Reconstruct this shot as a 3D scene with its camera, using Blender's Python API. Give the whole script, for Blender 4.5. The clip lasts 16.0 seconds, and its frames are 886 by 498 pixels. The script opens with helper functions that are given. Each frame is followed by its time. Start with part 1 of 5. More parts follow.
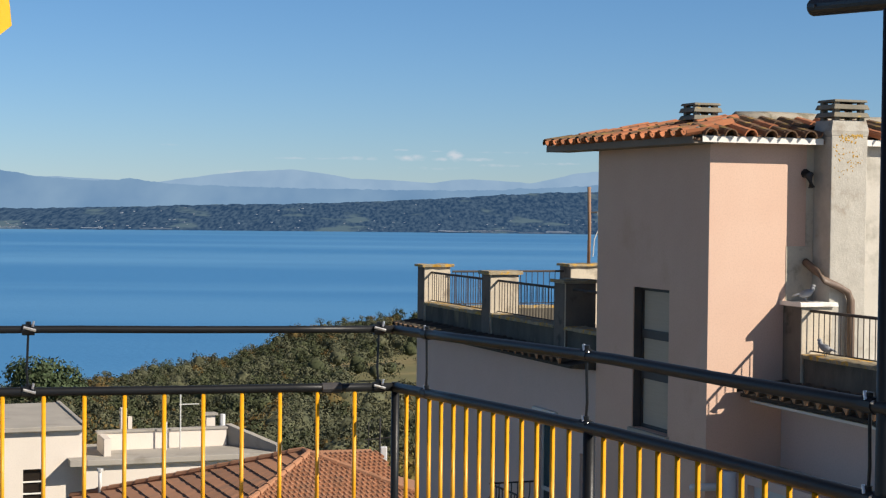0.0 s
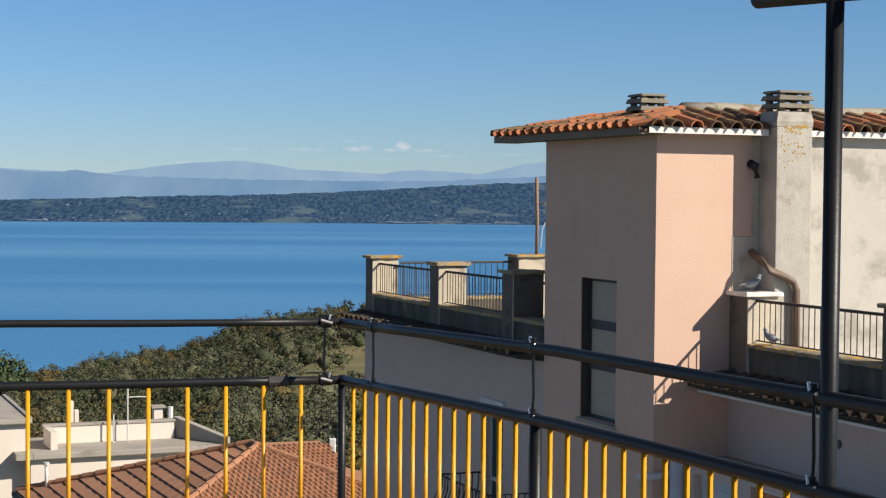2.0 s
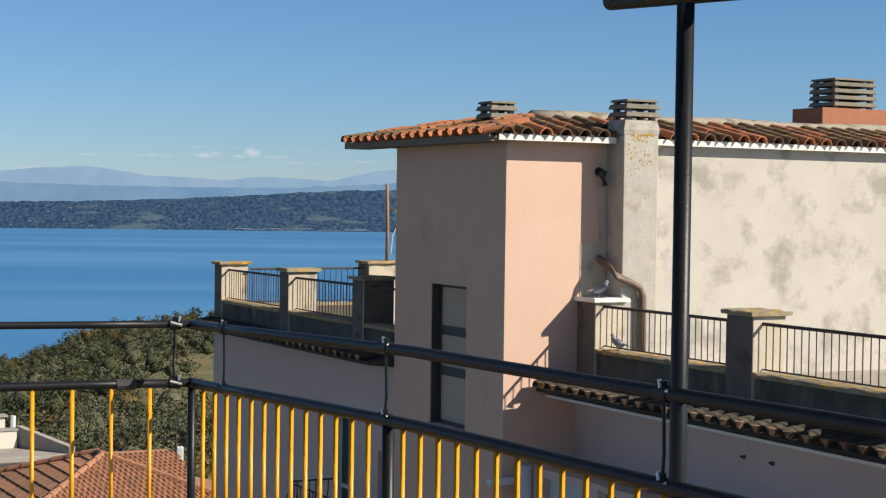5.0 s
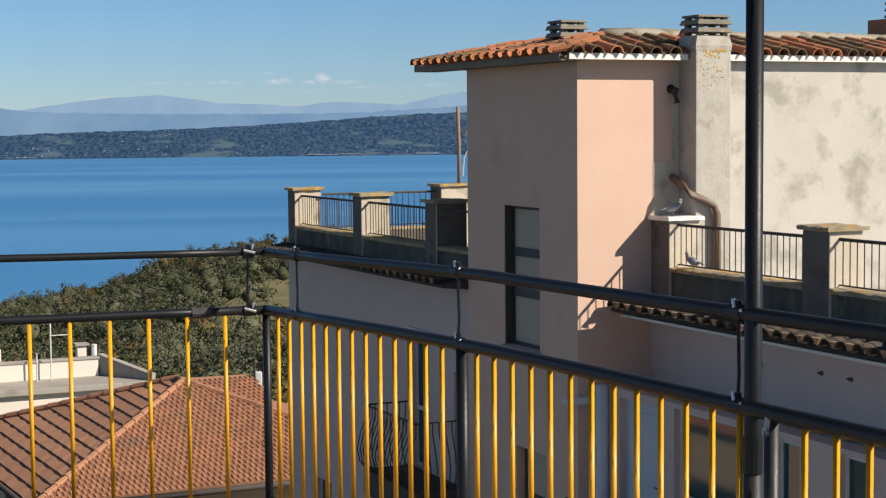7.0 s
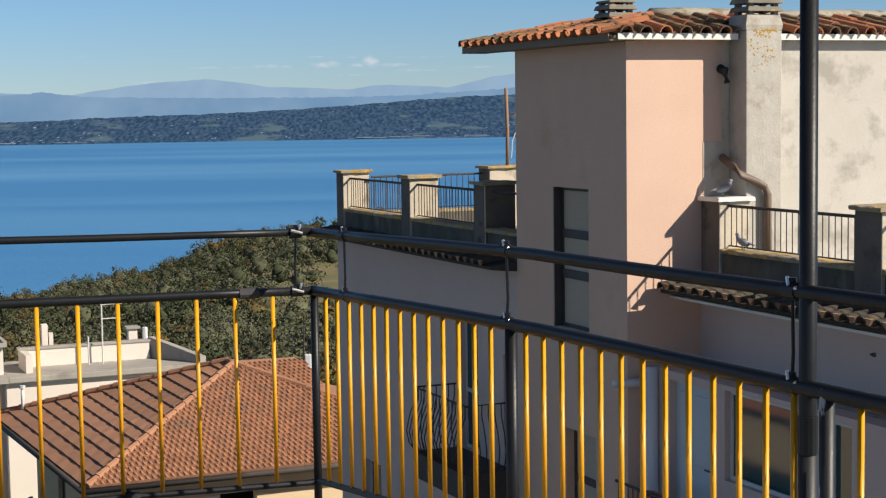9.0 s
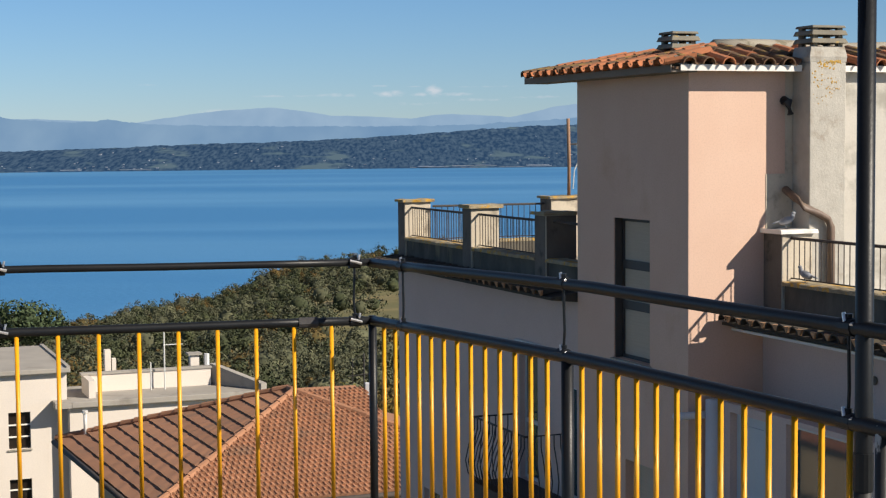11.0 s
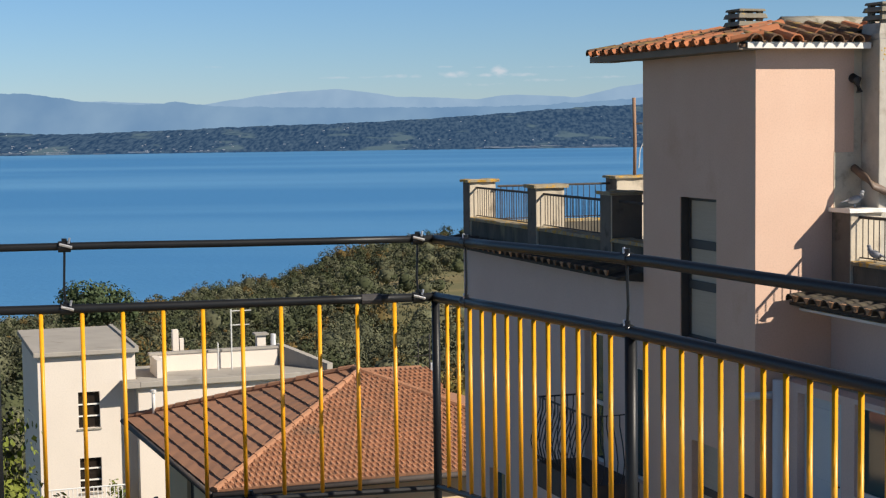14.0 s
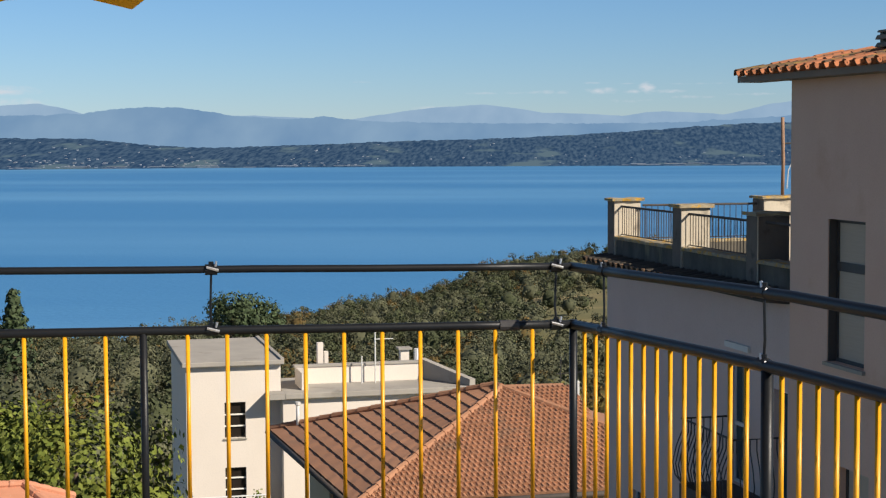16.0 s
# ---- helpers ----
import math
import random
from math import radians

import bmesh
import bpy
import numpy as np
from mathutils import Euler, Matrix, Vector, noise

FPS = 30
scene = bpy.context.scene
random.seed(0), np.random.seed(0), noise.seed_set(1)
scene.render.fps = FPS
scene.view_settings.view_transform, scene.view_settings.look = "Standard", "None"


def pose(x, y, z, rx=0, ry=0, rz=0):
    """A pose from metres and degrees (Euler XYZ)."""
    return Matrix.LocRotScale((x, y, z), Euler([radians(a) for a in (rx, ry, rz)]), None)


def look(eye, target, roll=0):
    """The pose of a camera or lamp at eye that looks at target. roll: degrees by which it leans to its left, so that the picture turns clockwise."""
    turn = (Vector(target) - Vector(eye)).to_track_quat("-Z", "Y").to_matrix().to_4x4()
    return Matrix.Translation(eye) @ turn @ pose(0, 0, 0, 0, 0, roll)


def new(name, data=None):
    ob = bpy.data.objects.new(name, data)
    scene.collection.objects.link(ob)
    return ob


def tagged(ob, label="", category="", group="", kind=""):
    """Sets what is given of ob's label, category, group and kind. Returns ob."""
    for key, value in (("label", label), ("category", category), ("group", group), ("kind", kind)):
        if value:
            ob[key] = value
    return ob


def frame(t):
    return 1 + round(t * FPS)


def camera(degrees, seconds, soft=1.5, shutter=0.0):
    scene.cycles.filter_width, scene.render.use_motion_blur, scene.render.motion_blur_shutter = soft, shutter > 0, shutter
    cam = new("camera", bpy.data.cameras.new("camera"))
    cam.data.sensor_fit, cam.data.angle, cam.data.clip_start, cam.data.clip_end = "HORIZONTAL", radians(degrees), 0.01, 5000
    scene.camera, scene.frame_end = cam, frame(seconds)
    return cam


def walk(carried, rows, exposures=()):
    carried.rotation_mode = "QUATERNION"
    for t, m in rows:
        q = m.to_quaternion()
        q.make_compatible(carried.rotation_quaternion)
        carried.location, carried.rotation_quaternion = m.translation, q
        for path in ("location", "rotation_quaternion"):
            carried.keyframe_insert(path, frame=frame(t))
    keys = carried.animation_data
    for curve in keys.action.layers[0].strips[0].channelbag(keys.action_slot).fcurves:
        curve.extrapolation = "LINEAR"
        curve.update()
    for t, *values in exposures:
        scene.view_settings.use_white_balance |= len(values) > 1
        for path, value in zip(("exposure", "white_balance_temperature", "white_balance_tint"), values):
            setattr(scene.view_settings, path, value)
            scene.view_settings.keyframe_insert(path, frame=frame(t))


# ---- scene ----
ROWS = [
    (0.0, -0.005, -0.012, 1.454, 0.586, -1.515, 0.629),
    (0.5, -0.002, -0.009, 1.457, 0.559, -1.757, 0.394),
    (1.0, 0.001, -0.004, 1.457, 0.959, -1.654, 0.444),
    (1.5, -0.000, -0.003, 1.457, 1.126, -2.026, 0.409),
    (2.0, 0.001, -0.001, 1.458, 2.398, -1.816, 0.490),
    (2.5, 0.002, -0.000, 1.458, 3.476, -1.172, 0.471),
    (3.0, 0.004, 0.005, 1.460, 5.274, -0.712, 0.791),
    (3.5, 0.007, 0.002, 1.457, 6.839, -0.605, 0.781),
    (3.7, 0.007, 0.001, 1.457, 7.785, -0.570, 0.790),
    (5.8, -0.015, 0.033, 1.432, 7.154, -2.497, 0.629),
    (6.0, -0.016, 0.037, 1.432, 5.943, -2.702, 0.938),
    (6.5, -0.008, 0.036, 1.445, 4.142, -3.017, -0.206),
    (7.0, 0.002, 0.027, 1.443, 5.097, -4.237, -0.517),
    (7.5, 0.007, 0.011, 1.446, 6.114, -4.293, -0.204),
    (8.0, 0.009, 0.004, 1.442, 6.512, -4.658, -0.552),
    (8.5, 0.021, 0.024, 1.443, 6.207, -4.771, -0.585),
    (9.0, 0.006, 0.066, 1.431, 3.381, -4.824, -0.844),
    (9.2, 0.004, 0.087, 1.423, 2.917, -5.091, -0.924),
    (11.3, 0.015, 0.040, 1.440, 0.602, -3.698, -0.479),
    (11.5, 0.015, 0.049, 1.434, 0.006, -3.880, -0.616),
    (12.0, 0.011, 0.042, 1.429, -0.882, -4.334, -0.883),
    (12.5, 0.011, 0.055, 1.421, -1.258, -4.559, 0.035),
    (13.0, 0.007, 0.056, 1.424, -1.891, -4.624, 0.090),
    (13.5, 0.012, 0.057, 1.423, -2.348, -4.431, -0.662),
    (14.0, 0.022, 0.057, 1.424, -1.066, -4.423, -0.733),
    (14.5, 0.017, 0.057, 1.419, -0.102, -4.807, -0.508),
    (15.0, 0.017, 0.035, 1.426, -0.517, -6.017, -0.488),
    (15.5, 0.024, 0.027, 1.441, -2.242, -5.772, -0.554),
    (16.0, 0.042, 0.011, 1.462, -6.129, -3.829, -0.293),
]


def stand(t, x, y, z, yaw, pitch, roll):
    """A row of the walk: the eye in metres; yaw to the right, pitch and roll in degrees."""
    a, p = radians(yaw), radians(pitch)
    way = Vector((math.sin(a) * math.cos(p), math.cos(a) * math.cos(p), math.sin(p)))
    return t, look((x, y, z), Vector((x, y, z)) + way * 10, roll)


cam = camera(30.29, 16.0, soft=1.25)
walk(cam, [stand(*row) for row in ROWS], exposures=[(0.0, 0.40)])

# ---- light: a low warm sun from behind and to the right, and the sky ----
SUN = Vector((1.28, -0.60, 0.95)).normalized()      # towards the sun
SUN_ELEV = math.asin(SUN.z)
SUN_AZ = math.atan2(SUN.x, SUN.y)
sun = new("sun", bpy.data.lights.new("sun", "SUN"))
sun.data.energy, sun.data.angle, sun.data.color = 5.0, radians(0.53), (1.0, 0.90, 0.76)
sun.matrix_world = look((0, 0, 60), Vector((0, 0, 60)) - SUN)

world = bpy.data.worlds.new("sky")
scene.world = world
world.use_nodes = True


def build_sky():
    nt = world.node_tree
    nt.nodes.clear()
    N, L = nt.nodes.new, nt.links.new
    out, bg = N("ShaderNodeOutputWorld"), N("ShaderNodeBackground")
    sky = N("ShaderNodeTexSky")
    sky.sky_type, sky.sun_disc = "NISHITA", False
    sky.sun_elevation, sky.sun_rotation = SUN_ELEV, SUN_AZ
    sky.altitude, sky.air_density, sky.dust_density, sky.ozone_density = 300, 1.0, 0.0, 3.5
    bg.inputs["Strength"].default_value = 0.052
    # small fair-weather clouds low over the far mountains
    co = N("ShaderNodeTexCoord")
    clouds = [(0.95, 1.75, 0.28, 0.20, 1.0), (0.55, 1.62, 0.5, 0.08, .6), (1.7, 1.62, 0.7, 0.07, .7), (-0.6, 1.66, 0.55, 0.12, .8), (-2.4, 1.62, 0.9, 0.08, .55),
              (-4.3, 1.60, 1.3, 0.06, .4), (-0.9, 1.93, 0.45, 0.05, .45), (0.3, 1.90, 0.4, 0.04, .4), (2.9, 1.88, 1.6, 0.05, .4), (2.6, 1.42, 1.2, 0.08, .4),
              (-6.3, 1.05, 0.9, 0.12, .7), (-8.9, 2.00, 0.45, 0.06, .35), (-11.9, 2.05, 0.25, 0.05, .3), (-21.3, 1.72, 1.3, 0.16, .9), (-20.6, 1.3, 1.6, 0.2, .5),
              (4.6, 1.5, 1.2, 0.07, .4), (0.2, 1.3, 2.4, 0.10, .3)]
    total = None
    warp = N("ShaderNodeTexNoise")
    warp.inputs["Scale"].default_value, warp.inputs["Detail"].default_value = 170, 5
    stretch = N("ShaderNodeMapping")
    stretch.inputs["Scale"].default_value = (1, 1, 2.2)
    L(co.outputs["Generated"], stretch.inputs["Vector"])
    L(stretch.outputs["Vector"], warp.inputs["Vector"])
    split = N("ShaderNodeSeparateXYZ")
    L(co.outputs["Generated"], split.inputs[0])

    def op(kind, a, b=None):
        m = N("ShaderNodeMath")
        m.operation = kind
        for i, q in enumerate((a, b)):
            if q is None:
                continue
            if isinstance(q, (int, float)):
                m.inputs[i].default_value = q
            else:
                L(q, m.inputs[i])
        return m.outputs[0]
    az = op("ARCTAN2", split.outputs[0], split.outputs[1])
    el = op("ARCSINE", split.outputs[2])
    for a, e, wa, we, strong in clouds:
        da = op("DIVIDE", op("SUBTRACT", az, radians(a)), radians(wa))
        de = op("DIVIDE", op("SUBTRACT", el, radians(e)), radians(we))
        r2 = op("ADD", op("MULTIPLY", da, da), op("MULTIPLY", de, de))
        g = op("MULTIPLY", op("EXPONENT", op("MULTIPLY", r2, -1.0)), strong)
        total = g if total is None else op("MAXIMUM", total, g)
    puff = op("SUBTRACT", op("MULTIPLY", total, op("ADD", op("MULTIPLY", warp.outputs["Fac"], 2.6), -0.40)), 0.20)
    mask = N("ShaderNodeClamp")
    L(op("MULTIPLY", puff, 1.3), mask.inputs["Value"])
    mix = N("ShaderNodeMixRGB")
    mix.inputs["Color2"].default_value = (9.6, 10.0, 10.8, 1)
    L(op("MULTIPLY", mask.outputs[0], 0.75), mix.inputs["Fac"])
    tint = N("ShaderNodeMixRGB")
    tint.blend_type = "MULTIPLY"
    tint.inputs["Fac"].default_value = 1.0
    hue, up = N("ShaderNodeValToRGB"), N("ShaderNodeSeparateXYZ")
    hue.color_ramp.elements[0].position, hue.color_ramp.elements[1].position = 0.0, 0.25
    hue.color_ramp.elements[0].color, hue.color_ramp.elements[1].color = (0.425, 0.542, 0.765, 1), (0.365, 0.56, 0.69, 1)
    # Upper sky, out of view, is tinted reddish to warm the shaded walls.
    high = hue.color_ramp.elements.new(0.46)
    high.color = (0.68, 0.475, 0.415, 1)
    L(co.outputs["Generated"], up.inputs[0])
    L(up.outputs[2], hue.inputs["Fac"])
    twice = N("ShaderNodeVectorMath")
    twice.operation = "SCALE"
    twice.inputs["Scale"].default_value = 2.0
    L(hue.outputs[0], twice.inputs[0])
    L(twice.outputs[0], tint.inputs["Color2"])
    L(sky.outputs[0], tint.inputs["Color1"])
    L(tint.outputs[0], mix.inputs["Color1"])
    L(mix.outputs[0], bg.inputs["Color"])
    L(bg.outputs[0], out.inputs["Surface"])


build_sky()


# ---- materials ----
def surface(name, base, other, scale=4.0, rough=0.8, bump=0.3, metal=0.0, fine=60.0, spots=None, spot_scale=1.2, spot_cut=0.58,
            spot_soft=0.12, vary=0.0, island=0.0, stretch=(1, 1, 1), depth=0.004, spec=0.5, coords="Object"):
    """A surface with two scales of variation, optional stains, a fine relief and variation from piece to piece."""
    m = bpy.data.materials.new(name)
    m.use_nodes = True
    nt = m.node_tree
    N, L = nt.nodes.new, nt.links.new
    bsdf = nt.nodes["Principled BSDF"]
    co, mp = N("ShaderNodeTexCoord"), N("ShaderNodeMapping")
    mp.inputs["Scale"].default_value = stretch
    L(co.outputs[coords], mp.inputs["Vector"])

    def noise_tex(s, detail=6.0):
        n = N("ShaderNodeTexNoise")
        n.inputs["Scale"].default_value, n.inputs["Detail"].default_value = s, detail
        n.inputs["Roughness"].default_value = 0.62
        L(mp.outputs[0], n.inputs["Vector"])
        return n.outputs["Fac"]

    def ramp(fac, lo, hi):
        r = N("ShaderNodeMapRange")
        r.inputs["From Min"].default_value, r.inputs["From Max"].default_value = lo, hi
        L(fac, r.inputs["Value"])
        return r.outputs[0]

    def mixed(fac, a, b):
        x = N("ShaderNodeMixRGB")
        for q, slot in ((a, "Color1"), (b, "Color2")):
            if isinstance(q, tuple):
                x.inputs[slot].default_value = (*q, 1)
            else:
                L(q, x.inputs[slot])
        L(fac, x.inputs["Fac"])
        return x.outputs[0]
    big, small = noise_tex(scale), noise_tex(fine, 3)
    col = mixed(ramp(big, 0.32, 0.68), base, other)
    dark = tuple(c * 0.78 for c in base)
    grain = N("ShaderNodeMath")
    grain.operation = "MULTIPLY"
    grain.inputs[1].default_value = 0.55
    L(ramp(small, 0.45, 0.8), grain.inputs[0])
    col = mixed(grain.outputs[0], col, dark)
    if spots:
        col = mixed(ramp(noise_tex(spot_scale, 9.0), spot_cut, spot_cut + spot_soft), col, spots)
    for amount, node, sock in ((vary, "ShaderNodeObjectInfo", "Random"), (island, "ShaderNodeNewGeometry", "Random Per Island")):
        if amount:
            hsv, r = N("ShaderNodeHueSaturation"), N("ShaderNodeMapRange")
            src = N(node)
            r.inputs["To Min"].default_value, r.inputs["To Max"].default_value = 1 - amount, 1 + amount
            L(src.outputs[sock], r.inputs["Value"])
            L(r.outputs[0], hsv.inputs["Value"])
            L(col, hsv.inputs["Color"])
            col = hsv.outputs[0]
    L(col, bsdf.inputs["Base Color"])
    bsdf.inputs["Roughness"].default_value, bsdf.inputs["Metallic"].default_value = rough, metal
    bsdf.inputs["Specular IOR Level"].default_value = spec
    if bump:
        b = N("ShaderNodeBump")
        b.inputs["Strength"].default_value, b.inputs["Distance"].default_value = bump, depth
        L(small, b.inputs["Height"])
        L(b.outputs[0], bsdf.inputs["Normal"])
    return m


PINK = surface("pink_render", (0.64, 0.435, 0.332), (0.68, 0.48, 0.372), 1.1, 0.9, 0.15, fine=45, spots=(0.55, 0.35, 0.24), spot_scale=0.7, spot_cut=0.60, spot_soft=0.2)
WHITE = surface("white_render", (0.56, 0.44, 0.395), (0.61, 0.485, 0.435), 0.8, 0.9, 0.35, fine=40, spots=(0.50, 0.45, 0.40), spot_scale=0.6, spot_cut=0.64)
CREAM = surface("cream_render", (0.56, 0.53, 0.475), (0.50, 0.47, 0.415), 1.3, 0.9, 0.35, fine=40, spots=(0.35, 0.33, 0.285), spot_scale=1.9, spot_cut=0.515, spot_soft=0.14)
HOUSE_WHITE = surface("house_white", (0.72, 0.65, 0.575), (0.66, 0.595, 0.525), 0.3, 0.9, 0.3, fine=20, spots=(0.62, 0.55, 0.45), spot_scale=0.25, spot_cut=0.66)
OCHRE = surface("ochre_render", (0.72, 0.55, 0.35), (0.66, 0.50, 0.32), 0.5, 0.9, 0.3, fine=20)
STONE = surface("weathered_concrete", (0.40, 0.37, 0.31), (0.30, 0.28, 0.24), 3.0, 0.92, 0.6, fine=50, spots=(0.16, 0.15, 0.12), spot_scale=3.5, spot_cut=0.55, depth=0.01)
PILLAR = surface("stained_plaster", (0.60, 0.53, 0.42), (0.50, 0.44, 0.35), 2.5, 0.9, 0.5, fine=40, spots=(0.24, 0.205, 0.16), spot_scale=2.6, spot_cut=0.54, spot_soft=0.18, depth=0.008)
# Damp streaks, with the shade on these low walls put into the dark base.
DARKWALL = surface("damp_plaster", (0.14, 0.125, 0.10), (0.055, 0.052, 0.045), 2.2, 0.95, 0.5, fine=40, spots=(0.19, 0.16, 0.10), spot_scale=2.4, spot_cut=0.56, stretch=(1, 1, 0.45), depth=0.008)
# Damp stain and shade share this dark plaster colour.
DAMP_SHADE = surface("damp_pillar_face", (0.17, 0.145, 0.12), (0.12, 0.105, 0.09), 2.5, 0.95, 0.5, fine=40, spots=(0.07, 0.065, 0.055), spot_scale=3.0, spot_cut=0.55, depth=0.008)
ROUGHCAST = surface("roughcast", (0.50, 0.475, 0.42), (0.40, 0.375, 0.33), 5.0, 0.95, 0.9, fine=34, spots=(0.27, 0.22, 0.17), spot_scale=2.2, spot_cut=0.57, spot_soft=0.18, depth=0.007)
YELLOW_LICHEN = surface("yellow_lichen", (0.50, 0.31, 0.05), (0.44, 0.27, 0.07), 8.0, 0.95, 0.6, fine=60, depth=0.01)
LICHEN = surface("lichen_stone", (0.40, 0.34, 0.23), (0.22, 0.18, 0.12), 6.0, 0.95, 0.9, fine=45, spots=(0.52, 0.30, 0.05), spot_scale=7.0, spot_cut=0.53, spot_soft=0.06, depth=0.016)
TILE = surface("clay_tile", (0.45, 0.165, 0.07), (0.35, 0.135, 0.065), 6.0, 0.9, 0.5, fine=70, spots=(0.22, 0.16, 0.09), spot_scale=7.0, spot_cut=0.60, vary=0.28)
OLD_TILE = surface("mossy_tile", (0.20, 0.105, 0.055), (0.12, 0.085, 0.055), 6.0, 0.95, 0.6, fine=70, spots=(0.40, 0.25, 0.05), spot_scale=5.0, spot_cut=0.55, vary=0.3)
PAN_TILE = surface("pan_tile", (0.17, 0.09, 0.055), (0.13, 0.08, 0.05), 5.0, 0.95, 0.5, fine=50, spots=(0.40, 0.30, 0.16), spot_scale=4, spot_cut=0.60)
MORTAR = surface("lichen_mortar", (0.40, 0.36, 0.29), (0.30, 0.27, 0.22), 4.0, 0.95, 0.7, fine=40, spots=(0.19, 0.17, 0.12), spot_scale=5, spot_cut=0.52, depth=0.012)
EAVE_BOARD = surface("eave_board", (0.24, 0.20, 0.165), (0.20, 0.17, 0.14), 2.0, 0.9, 0.3, fine=40)
FASCIA = surface("white_fascia", (0.80, 0.77, 0.72), (0.76, 0.73, 0.68), 2.0, 0.8, 0.2, fine=40)
BLACK = surface("black_paint", (0.007, 0.008, 0.010), (0.012, 0.013, 0.015), 9.0, 0.42, 0.4, fine=120, spots=(0.10, 0.09, 0.08), spot_scale=22, spot_cut=0.74, spot_soft=0.03, depth=0.001, spec=0.3)
WORN = surface("worn_black_paint", (0.014, 0.015, 0.017), (0.022, 0.022, 0.023), 9.0, 0.5, 0.4, fine=120, spots=(0.52, 0.50, 0.46), spot_scale=26, spot_cut=0.56, spot_soft=0.04, stretch=(1, 1, 0.35), depth=0.001)
YELLOW = surface("yellow_paint", (0.82, 0.385, 0.010), (0.72, 0.31, 0.008), 7.0, 0.42, 0.3, fine=90, spots=(0.22, 0.12, 0.03), spot_scale=14, spot_cut=0.70, spot_soft=0.04, depth=0.001)
STEEL = surface("clip_steel", (0.80, 0.80, 0.81), (0.66, 0.66, 0.67), 30, 0.35, 0.2, metal=0.9, fine=200)
CAPSTONE = surface("cap_concrete", (0.25, 0.225, 0.175), (0.17, 0.155, 0.125), 4.0, 0.95, 0.6, fine=50, spots=(0.52, 0.35, 0.09), spot_scale=6.0, spot_cut=0.60, depth=0.01)
# Sun on the channel tiles is put into this orange, with dark blotches.
SUNLIT_PAN = surface("orange_mortar", (0.40, 0.23, 0.12), (0.30, 0.17, 0.10), 8.0, 0.95, 0.4, fine=60, spots=(0.10, 0.085, 0.06), spot_scale=3.0, spot_cut=0.52, vary=0.5)
# Moss tones and the parapet's shade are mixed into one near-black tile colour.
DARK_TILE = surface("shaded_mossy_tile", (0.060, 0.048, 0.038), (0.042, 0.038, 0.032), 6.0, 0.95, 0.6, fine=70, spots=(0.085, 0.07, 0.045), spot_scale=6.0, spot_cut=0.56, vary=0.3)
RUST = surface("rusty_iron", (0.055, 0.046, 0.042), (0.075, 0.058, 0.05), 8.0, 0.8, 0.4, fine=90)
IRON = surface("dark_iron", (0.035, 0.033, 0.035), (0.05, 0.045, 0.045), 6.0, 0.6, 0.2, fine=90)
COPPER = surface("brown_gutter", (0.17, 0.115, 0.08), (0.13, 0.09, 0.07), 5.0, 0.55, 0.2, fine=60)
TERRACOTTA = surface("terracotta", (0.56, 0.25, 0.15), (0.50, 0.22, 0.13), 7.0, 0.85, 0.3, fine=90, spots=(0.60, 0.38, 0.28), spot_scale=9, spot_cut=0.62)
BRICK = surface("red_brick", (0.48, 0.20, 0.11), (0.42, 0.17, 0.10), 8.0, 0.9, 0.5, fine=80, spots=(0.55, 0.42, 0.33), spot_scale=11, spot_cut=0.62, vary=0.2)
SHUTTER = surface("grey_shutter", (0.50, 0.43, 0.34), (0.45, 0.385, 0.31), 2.0, 0.85, 0.2, fine=60, stretch=(1, 1, 30), spec=0.15)
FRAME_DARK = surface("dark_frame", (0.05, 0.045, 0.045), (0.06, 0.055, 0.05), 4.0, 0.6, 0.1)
DOOR_PALE = surface("pale_blue_door", (0.52, 0.57, 0.60), (0.48, 0.53, 0.57), 2.0, 0.6, 0.15)
ALUMINIUM = surface("pale_frame", (0.62, 0.62, 0.60), (0.58, 0.58, 0.56), 4.0, 0.5, 0.1)
PVC = surface("white_pvc", (0.70, 0.70, 0.70), (0.66, 0.66, 0.66), 3.0, 0.45, 0.1)
WOOD = surface("weathered_pole", (0.34, 0.20, 0.12), (0.28, 0.17, 0.11), 5.0, 0.85, 0.4, stretch=(1, 1, 0.1), fine=70)
RIDGED = surface("ribbed_roof", (0.36, 0.178, 0.100), (0.30, 0.150, 0.085), 1.6, 0.92, 0.5, fine=18, spots=(0.24, 0.14, 0.09), spot_scale=1.1, spot_cut=0.56, vary=0.14, island=0.14)
SOIL = surface("soil", (0.07, 0.05, 0.035), (0.10, 0.07, 0.05), 20, 0.95, 0.8, fine=90)
WEED = surface("weeds", (0.22, 0.19, 0.07), (0.36, 0.24, 0.11), 25, 0.8, 0.0, island=0.35)
ROOF_SLAB = surface("flat_roof_screed", (0.38, 0.35, 0.31), (0.30, 0.28, 0.25), 0.7, 0.95, 0.5, fine=14, spots=(0.24, 0.22, 0.19), spot_scale=0.9, spot_cut=0.58)
FEATHER = surface("pigeon_feather", (0.30, 0.31, 0.34), (0.20, 0.21, 0.23), 12.0, 0.7, 0.2, fine=90)
GROUND = surface("hill_soil", (0.12, 0.115, 0.045), (0.16, 0.145, 0.055), 0.05, 1.0, 0.0, fine=0.35, spots=(0.22, 0.175, 0.075), spot_scale=0.03, spot_cut=0.48)
OAK = surface("oak_foliage", (0.026, 0.036, 0.015), (0.075, 0.084, 0.034), 0.22, 0.95, 0.0, fine=0.9, island=0.2)
SCRUB = surface("autumn_foliage", (0.165, 0.100, 0.026), (0.080, 0.072, 0.026), 0.22, 0.95, 0.0, fine=0.9, island=0.2)
